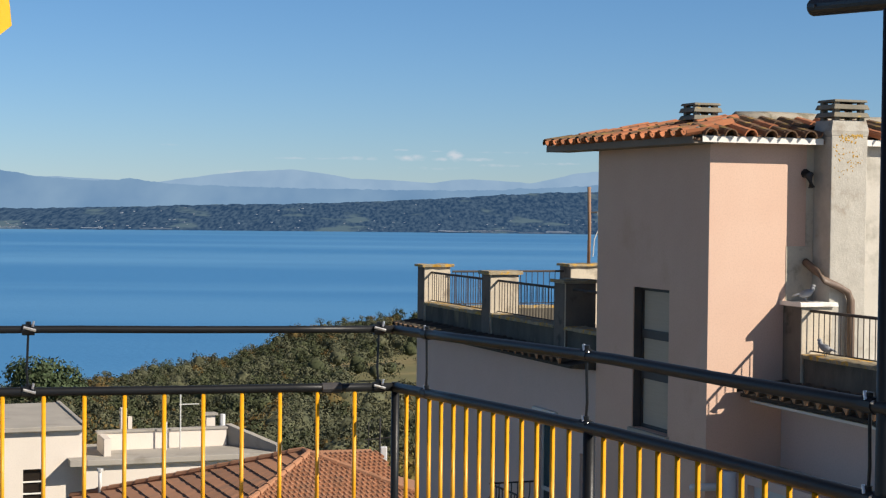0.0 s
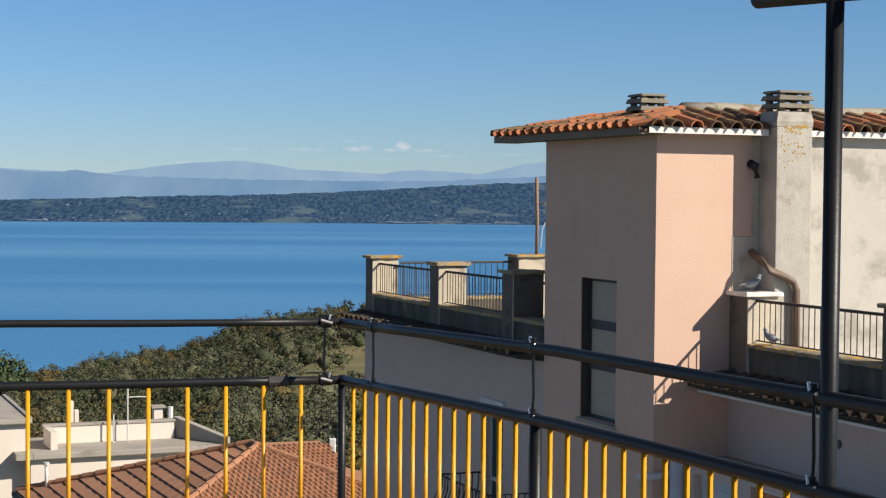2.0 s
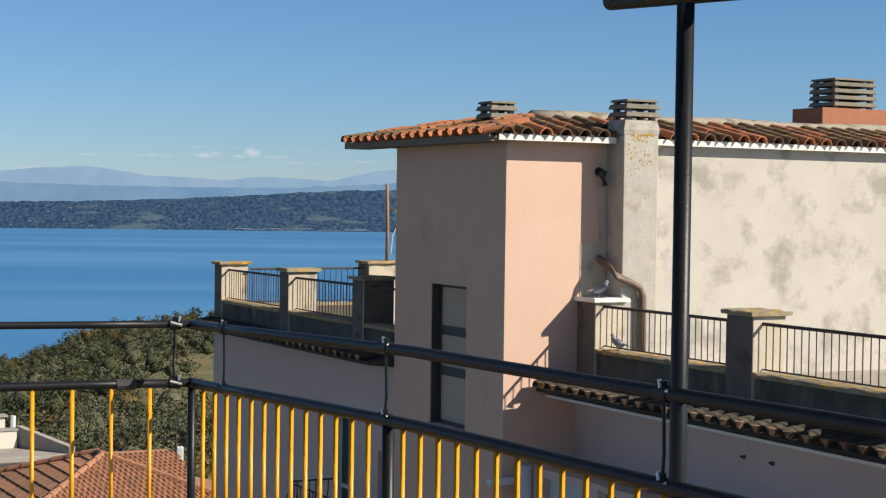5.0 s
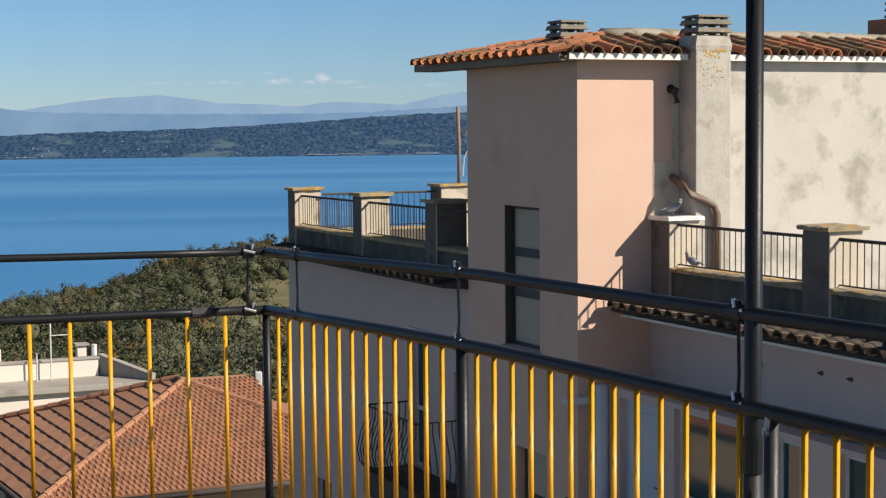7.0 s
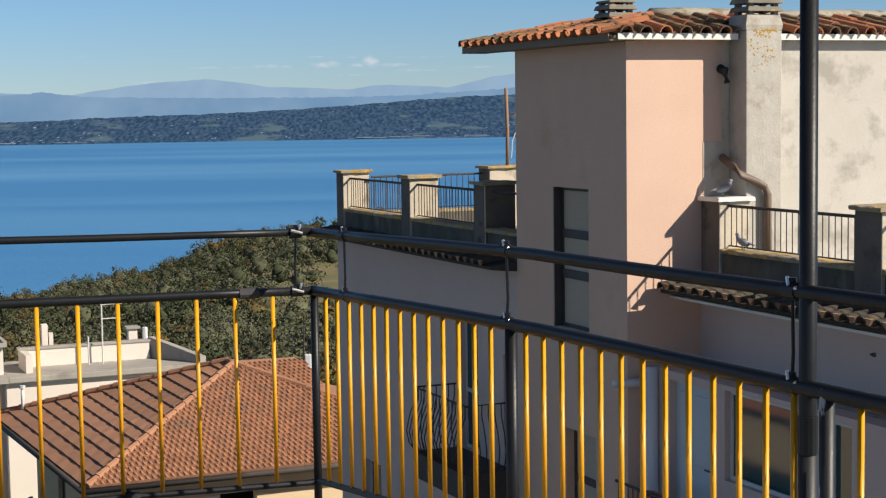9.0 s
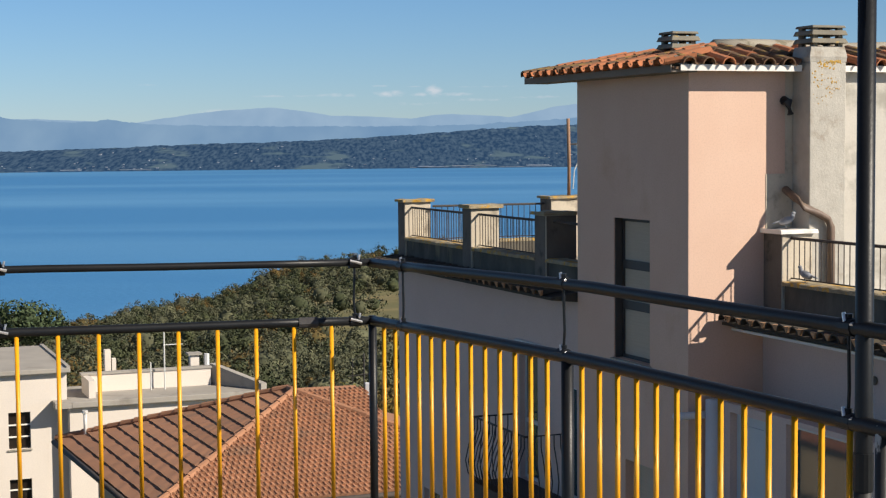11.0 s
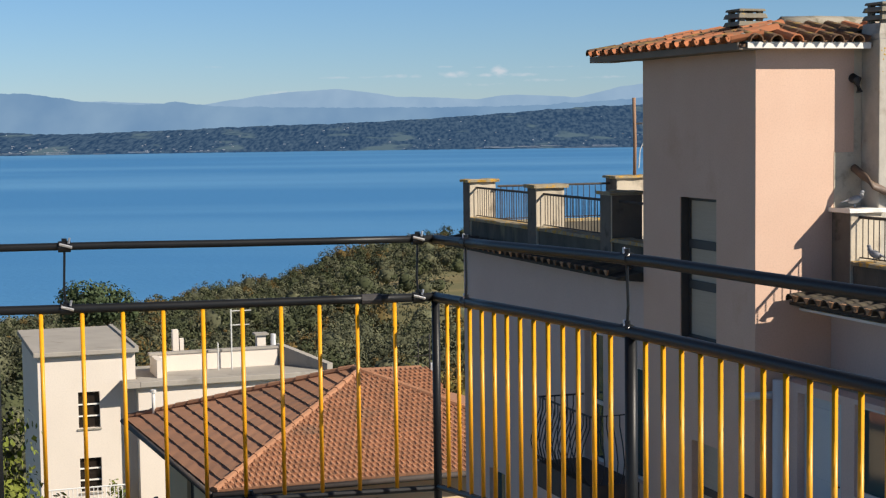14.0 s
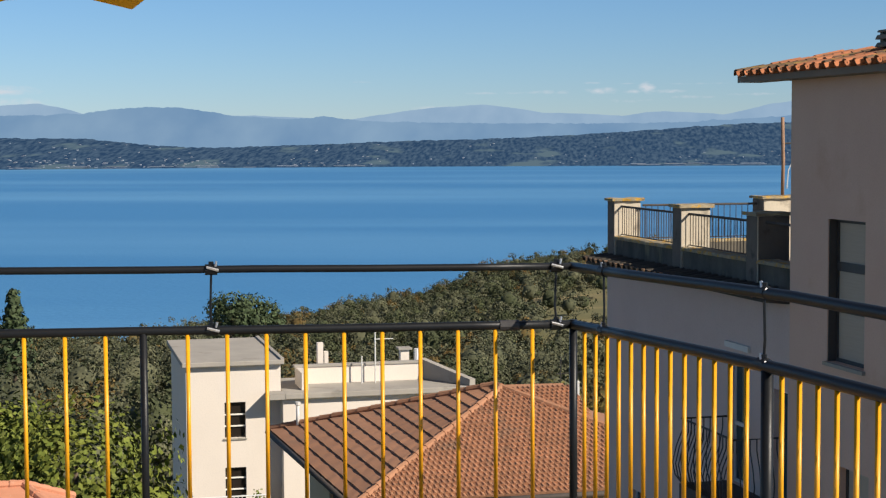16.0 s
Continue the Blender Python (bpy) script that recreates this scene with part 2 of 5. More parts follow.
OLIVE = surface("hill_foliage", (0.046, 0.054, 0.028), (0.135, 0.134, 0.074), 0.22, 0.95, 0.0, fine=0.9, island=0.2)
LEAF = surface("leaf_green", (0.090, 0.125, 0.020), (0.165, 0.175, 0.028), 0.9, 0.7, 0.0, fine=6, island=0.35, spec=0.25)
LEAF_AUTUMN = surface("leaf_autumn", (0.17, 0.115, 0.022), (0.085, 0.10, 0.022), 0.5, 0.8, 0.0, fine=3, island=0.35)
LEAF_PINE = surface("leaf_pine", (0.035, 0.060, 0.022), (0.055, 0.075, 0.025), 0.5, 0.8, 0.0, fine=3, island=0.35)
BARK = surface("bark", (0.12, 0.09, 0.06), (0.09, 0.07, 0.05), 4, 0.95, 0.6, fine=30)
FAR_HOUSES = surface("far_houses", (0.26, 0.30, 0.36), (0.20, 0.22, 0.26), 0.01, 1.0, 0.0, fine=0.1, island=0.3)


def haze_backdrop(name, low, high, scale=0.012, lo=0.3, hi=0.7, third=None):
    """Far shore and ranges that glow, with the air's haze put into their colours."""
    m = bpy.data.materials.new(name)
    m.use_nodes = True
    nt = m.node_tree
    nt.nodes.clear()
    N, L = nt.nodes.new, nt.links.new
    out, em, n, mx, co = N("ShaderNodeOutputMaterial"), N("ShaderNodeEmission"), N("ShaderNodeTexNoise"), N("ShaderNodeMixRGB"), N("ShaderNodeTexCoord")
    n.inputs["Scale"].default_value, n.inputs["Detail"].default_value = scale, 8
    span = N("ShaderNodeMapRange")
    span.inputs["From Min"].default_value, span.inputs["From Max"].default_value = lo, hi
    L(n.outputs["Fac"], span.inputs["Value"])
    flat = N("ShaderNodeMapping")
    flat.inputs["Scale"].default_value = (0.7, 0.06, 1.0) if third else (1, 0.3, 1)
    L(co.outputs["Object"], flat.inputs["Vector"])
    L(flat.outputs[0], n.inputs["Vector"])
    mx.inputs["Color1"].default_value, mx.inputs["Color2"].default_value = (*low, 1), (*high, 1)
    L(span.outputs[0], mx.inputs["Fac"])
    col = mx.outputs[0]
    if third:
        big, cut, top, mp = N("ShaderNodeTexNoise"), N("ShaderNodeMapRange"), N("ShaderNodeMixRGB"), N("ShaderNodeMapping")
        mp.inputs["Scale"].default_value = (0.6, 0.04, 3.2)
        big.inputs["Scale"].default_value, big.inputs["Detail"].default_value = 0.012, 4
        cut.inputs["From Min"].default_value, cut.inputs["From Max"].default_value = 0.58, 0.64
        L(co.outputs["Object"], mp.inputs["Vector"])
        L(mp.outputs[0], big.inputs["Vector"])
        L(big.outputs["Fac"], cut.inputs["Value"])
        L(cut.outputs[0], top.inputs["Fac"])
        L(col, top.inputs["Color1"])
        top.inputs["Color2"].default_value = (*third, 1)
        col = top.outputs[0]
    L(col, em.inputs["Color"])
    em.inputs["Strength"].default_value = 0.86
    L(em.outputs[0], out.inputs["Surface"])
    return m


# Blue distance haze is mixed straight into these glowing colours.
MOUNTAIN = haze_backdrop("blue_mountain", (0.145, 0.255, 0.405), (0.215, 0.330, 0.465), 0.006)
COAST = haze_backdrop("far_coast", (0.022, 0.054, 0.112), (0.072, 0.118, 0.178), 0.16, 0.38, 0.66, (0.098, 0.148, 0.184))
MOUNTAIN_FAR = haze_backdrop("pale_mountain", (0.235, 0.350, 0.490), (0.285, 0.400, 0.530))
CANVAS = surface("yellow_canvas", (0.80, 0.46, 0.015), (0.74, 0.40, 0.012), 4, 0.8, 0.2, fine=120)


def clear_glass(name, tint, rough=0.05):
    m = bpy.data.materials.new(name)
    m.use_nodes = True
    b = m.node_tree.nodes["Principled BSDF"]
    b.inputs["Base Color"].default_value = (*tint, 1)
    b.inputs["Roughness"].default_value = rough
    b.inputs["Specular IOR Level"].default_value = 0.6
    return m


GLASS = clear_glass("dark_window_glass", (0.016, 0.062, 0.078))
BROWN_GLASS = clear_glass("brown_window_glass", (0.022, 0.017, 0.014), 0.15)


def lake_water():
    m = bpy.data.materials.new("lake_water")
    m.use_nodes = True
    nt = m.node_tree
    N, L = nt.nodes.new, nt.links.new
    b = nt.nodes["Principled BSDF"]
    co, mp = N("ShaderNodeTexCoord"), N("ShaderNodeMapping")
    mp.inputs["Scale"].default_value = (0.22, 1, 1)
    L(co.outputs["Object"], mp.inputs["Vector"])
    n = N("ShaderNodeTexNoise")
    n.inputs["Scale"].default_value, n.inputs["Detail"].default_value = 0.0035, 5
    L(mp.outputs[0], n.inputs["Vector"])
    r = N("ShaderNodeValToRGB")
    r.color_ramp.elements[0].position, r.color_ramp.elements[1].position = 0.40, 0.66
    r.color_ramp.elements[0].color, r.color_ramp.elements[1].color = (0.052, 0.202, 0.428, 1), (0.096, 0.272, 0.500, 1)
    L(n.outputs["Fac"], r.inputs["Fac"])
    L(r.outputs[0], b.inputs["Base Color"])
    w = N("ShaderNodeTexNoise")
    w.inputs["Scale"].default_value, w.inputs["Detail"].default_value = 0.35, 4
    L(co.outputs["Object"], w.inputs["Vector"])
    bp = N("ShaderNodeBump")
    bp.inputs["Strength"].default_value, bp.inputs["Distance"].default_value = 0.6, 0.5
    L(w.outputs["Fac"], bp.inputs["Height"])
    L(bp.outputs[0], b.inputs["Normal"])
    b.inputs["Roughness"].default_value = 0.45
    b.inputs["Specular IOR Level"].default_value = 0.25
    return m


WATER = lake_water()


# ---- mesh helpers ----
def part(name, bm, material, parent=None, label="", smooth=False):
    me = bpy.data.meshes.new(name)
    bm.to_mesh(me)
    bm.free()
    me.materials.append(material)
    if smooth:
        me.polygons.foreach_set("use_smooth", [True] * len(me.polygons))
    ob = new(name, me)
    ob.parent = parent
    if label:
        ob["label"] = label
    return ob


def again(ob, matrix, parent=None, name=None):
    """One more piece on the same mesh."""
    o = new(name or ob.name.split(".")[0], ob.data)
    o.parent = parent if parent else ob.parent
    o.matrix_local = matrix
    return o


def thing(name, matrix, label, category, group="", kind=""):
    ob = new(name)
    ob.matrix_world = matrix
    return tagged(ob, label, category, group, kind)


def box(bm, x0, x1, y0, y1, z0, z1, bevel=0.0):
    vs = [bm.verts.new((x, y, z)) for z in (z0, z1) for x, y in ((x0, y0), (x1, y0), (x1, y1), (x0, y1))]
    fs = [bm.faces.new([vs[i] for i in q]) for q in ((3, 2, 1, 0), (4, 5, 6, 7), (0, 1, 5, 4), (1, 2, 6, 5), (2, 3, 7, 6), (3, 0, 4, 7))]
    if bevel:
        es = list({e for f in fs for e in f.edges})
        bmesh.ops.bevel(bm, geom=es, offset=bevel, segments=2, affect="EDGES", profile=0.6)
    return bm


def boxed(*dims, bevel=0.0):
    return box(bmesh.new(), *dims, bevel=bevel)


def wall_with_openings(bm, plane, at, thick, u0, u1, z0, z1, openings):
    """A wall at x=at (plane 'x', running along y) or y=at, thick metres deep, with rectangular openings (u0, u1, z0, z1)."""
    us = sorted({u0, u1, *[o[0] for o in openings], *[o[1] for o in openings]})
    zs = sorted({z0, z1, *[o[2] for o in openings], *[o[3] for o in openings]})
    us, zs = [q for q in us if u0 <= q <= u1], [q for q in zs if z0 <= q <= z1]
    solid = {}
    for i in range(len(us) - 1):
        for j in range(len(zs) - 1):
            cu, cz = (us[i] + us[i + 1]) / 2, (zs[j] + zs[j + 1]) / 2
            solid[i, j] = not any(o[0] < cu < o[1] and o[2] < cz < o[3] for o in openings)
    cache = {}

    def v(u, d, z):
        key = (u, d, z)
        if key not in cache:
            cache[key] = bm.verts.new((at + d, u, z) if plane == "x" else (u, at + d, z))
        return cache[key]
    for (i, j), s in solid.items():
        if not s:
            continue
        a, b, c, d = us[i], us[i + 1], zs[j], zs[j + 1]
        for dep in (0, thick):
            bm.faces.new((v(a, dep, c), v(b, dep, c), v(b, dep, d), v(a, dep, d)))
        for di, dj, q in ((-1, 0, ((a, c), (a, d))), (1, 0, ((b, c), (b, d))), (0, -1, ((a, c), (b, c))), (0, 1, ((a, d), (b, d)))):
            if not solid.get((i + di, j + dj), False):
                (p, r), (s2, t2) = q
                bm.faces.new((v(p, 0, r), v(s2, 0, t2), v(s2, thick, t2), v(p, thick, r)))
    bmesh.ops.recalc_face_normals(bm, faces=bm.faces)
    return bm


def tube(bm, points, radius, sides=10, cap=True, radii=None):
    """A round bar along points."""
    pts = [Vector(p) for p in points]
    rings = []
    for i, p in enumerate(pts):
        d = (pts[min(i + 1, len(pts) - 1)] - pts[max(i - 1, 0)]).normalized()
        a = d.orthogonal().normalized() if abs(d.z) < 0.95 else Vector((1, 0, 0))
        a = (a - d * a.dot(d)).normalized()
        b = d.cross(a)
        r = radii[i] if radii else radius
        rings.append([bm.verts.new(p + (a * math.cos(2 * math.pi * k / sides) + b * math.sin(2 * math.pi * k / sides)) * r) for k in range(sides)])
    for q, w in zip(rings, rings[1:]):
        for k in range(sides):
            bm.faces.new((q[k], q[(k + 1) % sides], w[(k + 1) % sides], w[k]))
    if cap:
        bm.faces.new(rings[0][::-1])
        bm.faces.new(rings[-1])
    bmesh.ops.recalc_face_normals(bm, faces=bm.faces)
    return bm


def tubed(points, radius, sides=10, radii=None):
    return tube(bmesh.new(), points, radius, sides, True, radii)


def raw_mesh(name, verts, faces, material, smooth=False):
    me = bpy.data.meshes.new(name)
    me.from_pydata(verts, [], faces)
    me.materials.append(material)
    if smooth:
        me.polygons.foreach_set("use_smooth", [True] * len(me.polygons))
    me.update()
    return new(name, me)


def leaf_cloud(rng, blobs, count, size, out=0.75):
    """Quads scattered through the outer part of some ellipsoids (x, y, z, rx, ry, rz); count for each: arrays of corners."""
    quads = []
    for (x, y, z, rx, ry, rz) in blobs:
        d = rng.normal(size=(count, 3))
        d /= np.linalg.norm(d, axis=1)[:, None]
        r = out + (1.06 - out) * rng.random(count)
        lump = 1 + 0.16 * np.sin(d[:, 0] * 7 + x) * np.cos(d[:, 1] * 6 + y) + 0.1 * np.sin(d[:, 2] * 9 + z)
        p = d * (r * lump)[:, None] * np.array([rx, ry, rz]) + np.array([x, y, z])
        n = d + rng.normal(size=(count, 3)) * 0.30
        n /= np.linalg.norm(n, axis=1)[:, None]
        a = np.cross(n, rng.normal(size=(count, 3)))
        a /= np.linalg.norm(a, axis=1)[:, None]
        b = np.cross(n, a)
        s = size * (0.6 + 0.8 * rng.random(count))[:, None]
        k = (0.5 + 0.3 * rng.random(count))[:, None]
        quads.append(np.stack([p - a * s * 0.5, p - b * s * k * 0.5, p + a * s * 0.5, p + b * s * k * 0.5], 1))
    return np.concatenate(quads)


def quads_mesh(name, quads, material):
    n = len(quads)
    me = bpy.data.meshes.new(name)
    me.vertices.add(4 * n)
    me.vertices.foreach_set("co", quads.reshape(-1).astype(np.float32))
    me.loops.add(4 * n)
    me.loops.foreach_set("vertex_index", np.arange(4 * n, dtype=np.int32))
    me.polygons.add(n)
    me.polygons.foreach_set("loop_start", np.arange(0, 4 * n, 4, dtype=np.int32))
    me.update(calc_edges=True)
    me.materials.append(material)
    return new(name, me)


# ---- ground, lake, far shore ----
LAKE = -67.0
SKYLINE = [(-40, -6.2), (-20.5, -6.45), (-17.4, -6.9), (-15, -6.5), (-12.5, -6.3), (-10, -5.95), (-6.6, -5.35), (-4.3, -4.4), (-0.7, -3.95), (5, -3.8), (40, -3.7)]


def hill(x, y):
    """The height of the hillside below the terrace."""
    r = math.hypot(x, y)
    az = math.degrees(math.atan2(x, y)) if y > 0 else (40 if x > 0 else -40)
    az = max(-40, min(40, az))
    el = np.interp(az, [a for a, _ in SKYLINE], [e for _, e in SKYLINE])
    top = 1.45 + 600 * math.tan(math.radians(el)) - 3.5
    z = np.interp(r, [0, 20, 50, 90, 150, 250, 600, 640, 700, 950, 5200], [-9, -10.5, -14.5, -20, -27, -37, top, top - 9, min(top - 16, LAKE - 1), LAKE - 6, LAKE - 8])
    if 80 < r < 640:
        z += 1.8 * noise.noise((x * 0.012, y * 0.012, 3.0)) * min(1, (r - 80) / 100)
    return float(z)


def build_ground():
    rs = [0, 6, 12, 20, 30, 40, 50, 65, 80, 100] + list(range(120, 700, 20)) + [720, 760, 800, 870, 950, 1300, 2000, 3000, 4000, 4990]
    n = 180
    verts, faces = [(0, 0, hill(0, 0.01))], []
    for r in rs[1:]:
        for k in range(n):
            a = 2 * math.pi * k / n
            x, y = r * math.sin(a), r * math.cos(a)
            verts.append((x, y, hill(x, y)))
    for k in range(n):
        faces.append((0, 1 + (k + 1) % n, 1 + k))
    for i in range(len(rs) - 2):
        for k in range(n):
            p, q = 1 + i * n + k, 1 + i * n + (k + 1) % n
            faces.append((p, q, q + n, p + n))
    g = raw_mesh("ground", verts, faces, GROUND, True)
    tagged(g, "scrubby olive-green hillside sloping down to the lake", "ground", kind="structure")


build_ground()


def build_lake():
    pts, n = [], 96
    faces = []
    for r in (500, 900, 1600, 2600, 3600, 4990):
        for k in range(n):
            a = 2 * math.pi * k / n
            pts.append((r * math.sin(a), r * math.cos(a), LAKE))
    for i in range(5):
        for k in range(n):
            p, q = i * n + k, i * n + (k + 1) % n
            faces.append((p, q, q + n, p + n))
    w = raw_mesh("water", pts, faces, WATER)
    tagged(w, "wide calm blue lake with faint wind streaks", "lake", kind="structure")


build_lake()


def ridge(name, profile, dist, back, material, label, foot, rough, seed, step=0.12):
    """A range of hills at a distance: azimuth and elevation of its crest, in degrees."""
    azs = np.arange(profile[0][0], profile[-1][0] + 1e-6, step)
    rows = [0.0, 0.12, 0.28, 0.46, 0.64, 0.82, 1.0]
    verts, faces = [], []
    for i, a in enumerate(azs):
        e = np.interp(a, [p[0] for p in profile], [p[1] for p in profile])
        e += rough * (noise.noise((a * 1.7, seed, 0)) + 0.6 * noise.noise((a * 5.1, seed, 3)) + 0.35 * noise.noise((a * 14, seed, 7)))
        crest = 1.45 + (dist + back) * math.tan(math.radians(e))
        for q in rows:
            d = dist + back * q + (0 if q == 0 else back * 0.05 * noise.noise((a * 1.3, q * 3, seed)))
            shape = q ** 0.8
            z = foot + (crest - foot) * shape * (1 + (0.04 * noise.noise((a * 2.2, q * 4, seed + 5)) if 0 < q < 1 else 0))
            verts.append((d * math.sin(math.radians(a)), d * math.cos(math.radians(a)), z))
    m = len(rows)
    for i in range(len(azs) - 1):
        for j in range(m - 1):
            p = i * m + j
            faces.append((p, p + m, p + m + 1, p + 1))
    ob = raw_mesh(name, verts, faces, material, True)
    return tagged(ob, label, "hills", kind="structure")


COAST_TOP = [(-60, 0.13), (-24, 0.13), (-20, 0.11), (-18.2, 0.07), (-16.2, -0.15), (-14.4, -0.25), (-11, -0.17), (-7.6, -0.05), (-4, 0.03), (-1.7, 0.13), (0.5, 0.25), (2.15, 0.37), (4.2, 0.49), (5.8, 0.53), (9, 0.58), (20, 0.53), (60, 0.33)]
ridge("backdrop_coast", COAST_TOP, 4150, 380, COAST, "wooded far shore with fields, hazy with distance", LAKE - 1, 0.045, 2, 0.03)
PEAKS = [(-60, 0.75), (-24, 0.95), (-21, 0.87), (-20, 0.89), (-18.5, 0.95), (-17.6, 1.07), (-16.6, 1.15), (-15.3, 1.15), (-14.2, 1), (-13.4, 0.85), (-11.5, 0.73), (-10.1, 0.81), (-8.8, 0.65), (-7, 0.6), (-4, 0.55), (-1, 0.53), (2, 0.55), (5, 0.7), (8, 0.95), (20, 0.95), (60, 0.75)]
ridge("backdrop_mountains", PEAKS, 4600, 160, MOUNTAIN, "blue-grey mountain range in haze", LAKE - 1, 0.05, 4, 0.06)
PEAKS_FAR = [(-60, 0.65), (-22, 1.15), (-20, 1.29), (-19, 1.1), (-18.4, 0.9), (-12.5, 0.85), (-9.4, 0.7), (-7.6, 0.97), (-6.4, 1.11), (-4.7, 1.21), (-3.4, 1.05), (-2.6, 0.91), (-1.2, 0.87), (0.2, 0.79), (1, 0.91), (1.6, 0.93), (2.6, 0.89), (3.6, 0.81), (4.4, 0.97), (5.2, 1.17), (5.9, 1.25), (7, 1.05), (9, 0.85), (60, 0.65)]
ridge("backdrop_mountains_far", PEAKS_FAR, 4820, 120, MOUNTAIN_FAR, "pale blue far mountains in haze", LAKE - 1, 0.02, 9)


def build_far_houses():
    rng = np.random.default_rng(5)
    verts, faces = [], []
    for k in range(210):
        a = radians(rng.choice([rng.uniform(-21, -14), rng.uniform(-21, -8), rng.uniform(-12, 6)]))
        q = rng.uniform(0, 0.25) if rng.random() < 0.7 else rng.uniform(0, 0.9)
        e = np.interp(math.degrees(a), [p[0] for p in COAST_TOP], [p[1] for p in COAST_TOP])
        crest = 1.45 + 4530 * math.tan(radians(e))
        d = 4150 + 380 * q
        z = LAKE - 1 + (crest - LAKE) * max(q, 0.02) ** 0.8 + 1
        w, h = rng.uniform(2, 6), rng.uniform(1.0, 2.2)
        if k % 7 == 0:              # pale strips of beach and fields just over the waterline
            a, w, h = radians(rng.uniform(0.6, 5.0) if k % 14 else rng.uniform(-21, -8)), rng.uniform(25, 80), rng.uniform(.8, 1.6)
            d, z = 4152 + 8 * rng.random(), LAKE + rng.uniform(.5, 6)
        x, y = d * math.sin(a), (d - 12) * math.cos(a)
        i = len(verts)
        verts += [(x + sx * w / 2, y + sy * 4, z + sz * h) for sz in (0, 1) for sx, sy in ((-1, -1), (1, -1), (1, 1), (-1, 1))]
        faces += [tuple(i + j for j in f) for f in ((4, 5, 6, 7), (0, 1, 5, 4), (1, 2, 6, 5), (2, 3, 7, 6), (3, 0, 4, 7))]
    ob = raw_mesh("far_houses", verts, faces, FAR_HOUSES)
    tagged(ob, "scattered pale houses along the far shore", "houses", kind="stuff")


build_far_houses()


# ---- woods on the hillside ----
def lumps(rng, blobs):
    """Uneven rounded crown masses for some ellipsoids: vertices and triangles."""
    bm = bmesh.new()
    bmesh.ops.create_icosphere(bm, subdivisions=1, radius=1)
    d = np.array([v.co[:] for v in bm.verts])
    f = np.array([[v.index for v in q.verts] for q in bm.faces])
    bm.free()
    b = np.array(blobs)
    k = len(b)
    ph = rng.uniform(0, 6.3, (k, 1, 3))
    lump = 1 + .13 * np.sin(d[None, :, 0] * 5 + ph[..., 0]) * np.cos(d[None, :, 1] * 4 + ph[..., 1]) + .10 * np.sin(d[None, :, 2] * 7 + ph[..., 2]) + rng.normal(0, .05, (k, len(d)))
    v = d[None] * (.58 * lump)[..., None] * b[:, None, 3:] + b[:, None, :3]
    return v.reshape(-1, 3), (f[None] + (np.arange(k) * len(d))[:, None, None]).reshape(-1, 3)


def build_woods():
    rng = np.random.default_rng(11)
    groups, cells = {}, {}
    for k in range(26000):
        az = rng.uniform(-25, 9)
        r = math.sqrt(rng.uniform(95 ** 2, 630 ** 2))
        x, y = r * math.sin(radians(az)), r * math.cos(radians(az))
        edge = 14 * noise.noise((x * 0.03, y * 0.03, 1))
        meadow = (-2.8 < az < 4 and 300 + edge < r < 470 + edge) or (-4.6 < az < -2.2 and 400 + edge < r < 455) or (-1.0 < az < 4 and 165 + edge < r < 215)
        if meadow and rng.random() > .035:
            continue
        s = rng.uniform(1.5, 3.0) if rng.random() < 0.6 else rng.uniform(2.6, 4.2)
        if az < -10 and r > 480:
            s *= 0.75
        c = (int(x // 8), int(y // 8))
        if any((x - p) ** 2 + (y - q) ** 2 < (1.0 * (s + t)) ** 2 for i in (-1, 0, 1) for j in (-1, 0, 1) for p, q, t in cells.get((c[0] + i, c[1] + j), ())):
            continue
        cells.setdefault(c, []).append((x, y, s))
        z = hill(x, y)
        tall = rng.uniform(0.85, 1.25)
        blobs = [(x, y, z + s * tall, s, s, s * tall)]
        for q in range(6):
            w = s * rng.uniform(.26, .48)
            blobs.append((x + rng.uniform(-.85, .85) * s, y + rng.uniform(-.85, .85) * s, z + s * rng.uniform(0.8, 1.95) * tall, w, w, w * .85))
        autumn = 0.42 if r < 190 and az > -9 else 0.10
        lot = rng.choice(3, p=(0.40 - autumn * .4, 0.60 - autumn * .6, autumn))
        groups.setdefault((lot, r < 260), []).append(blobs)
    for (lot, close), trees in sorted(groups.items()):
        main, small = [t[0] for t in trees], [b for t in trees for b in t[1:]]
        q = np.concatenate([leaf_cloud(rng, main, 420 if close else 130, 0.42 if close else 0.62, 0.66), leaf_cloud(rng, small, 120 if close else 42, 0.36 if close else 0.52, 0.45)])
        v, f = lumps(rng, main)
        n = len(q)
        verts = np.concatenate([v, q.reshape(-1, 3)])
        tri = np.arange(4 * n).reshape(-1, 4) + len(v)
        name, mat, text = (("oak_woods", OAK, "dark green oak crowns on the hillside"), ("olive_woods", OLIVE, "grey-green olive crowns on the hillside"),
                           ("autumn_woods", SCRUB, "yellow-brown autumn scrub on the hillside"))[lot]
        me = bpy.data.meshes.new(name)
        me.vertices.add(len(verts))
        me.vertices.foreach_set("co", verts.reshape(-1).astype(np.float32))
        me.loops.add(3 * len(f) + 4 * n)
        me.loops.foreach_set("vertex_index", np.concatenate([f.reshape(-1), tri.reshape(-1)]).astype(np.int32))
        me.polygons.add(len(f) + n)
        me.polygons.foreach_set("loop_start", np.concatenate([np.arange(len(f)) * 3, 3 * len(f) + np.arange(n) * 4]).astype(np.int32))
        me.update(calc_edges=True)
        me.polygons.foreach_set("use_smooth", [True] * len(me.polygons))
        me.materials.append(mat)
        tagged(new(name, me), text, "woods", kind="stuff")


build_woods()


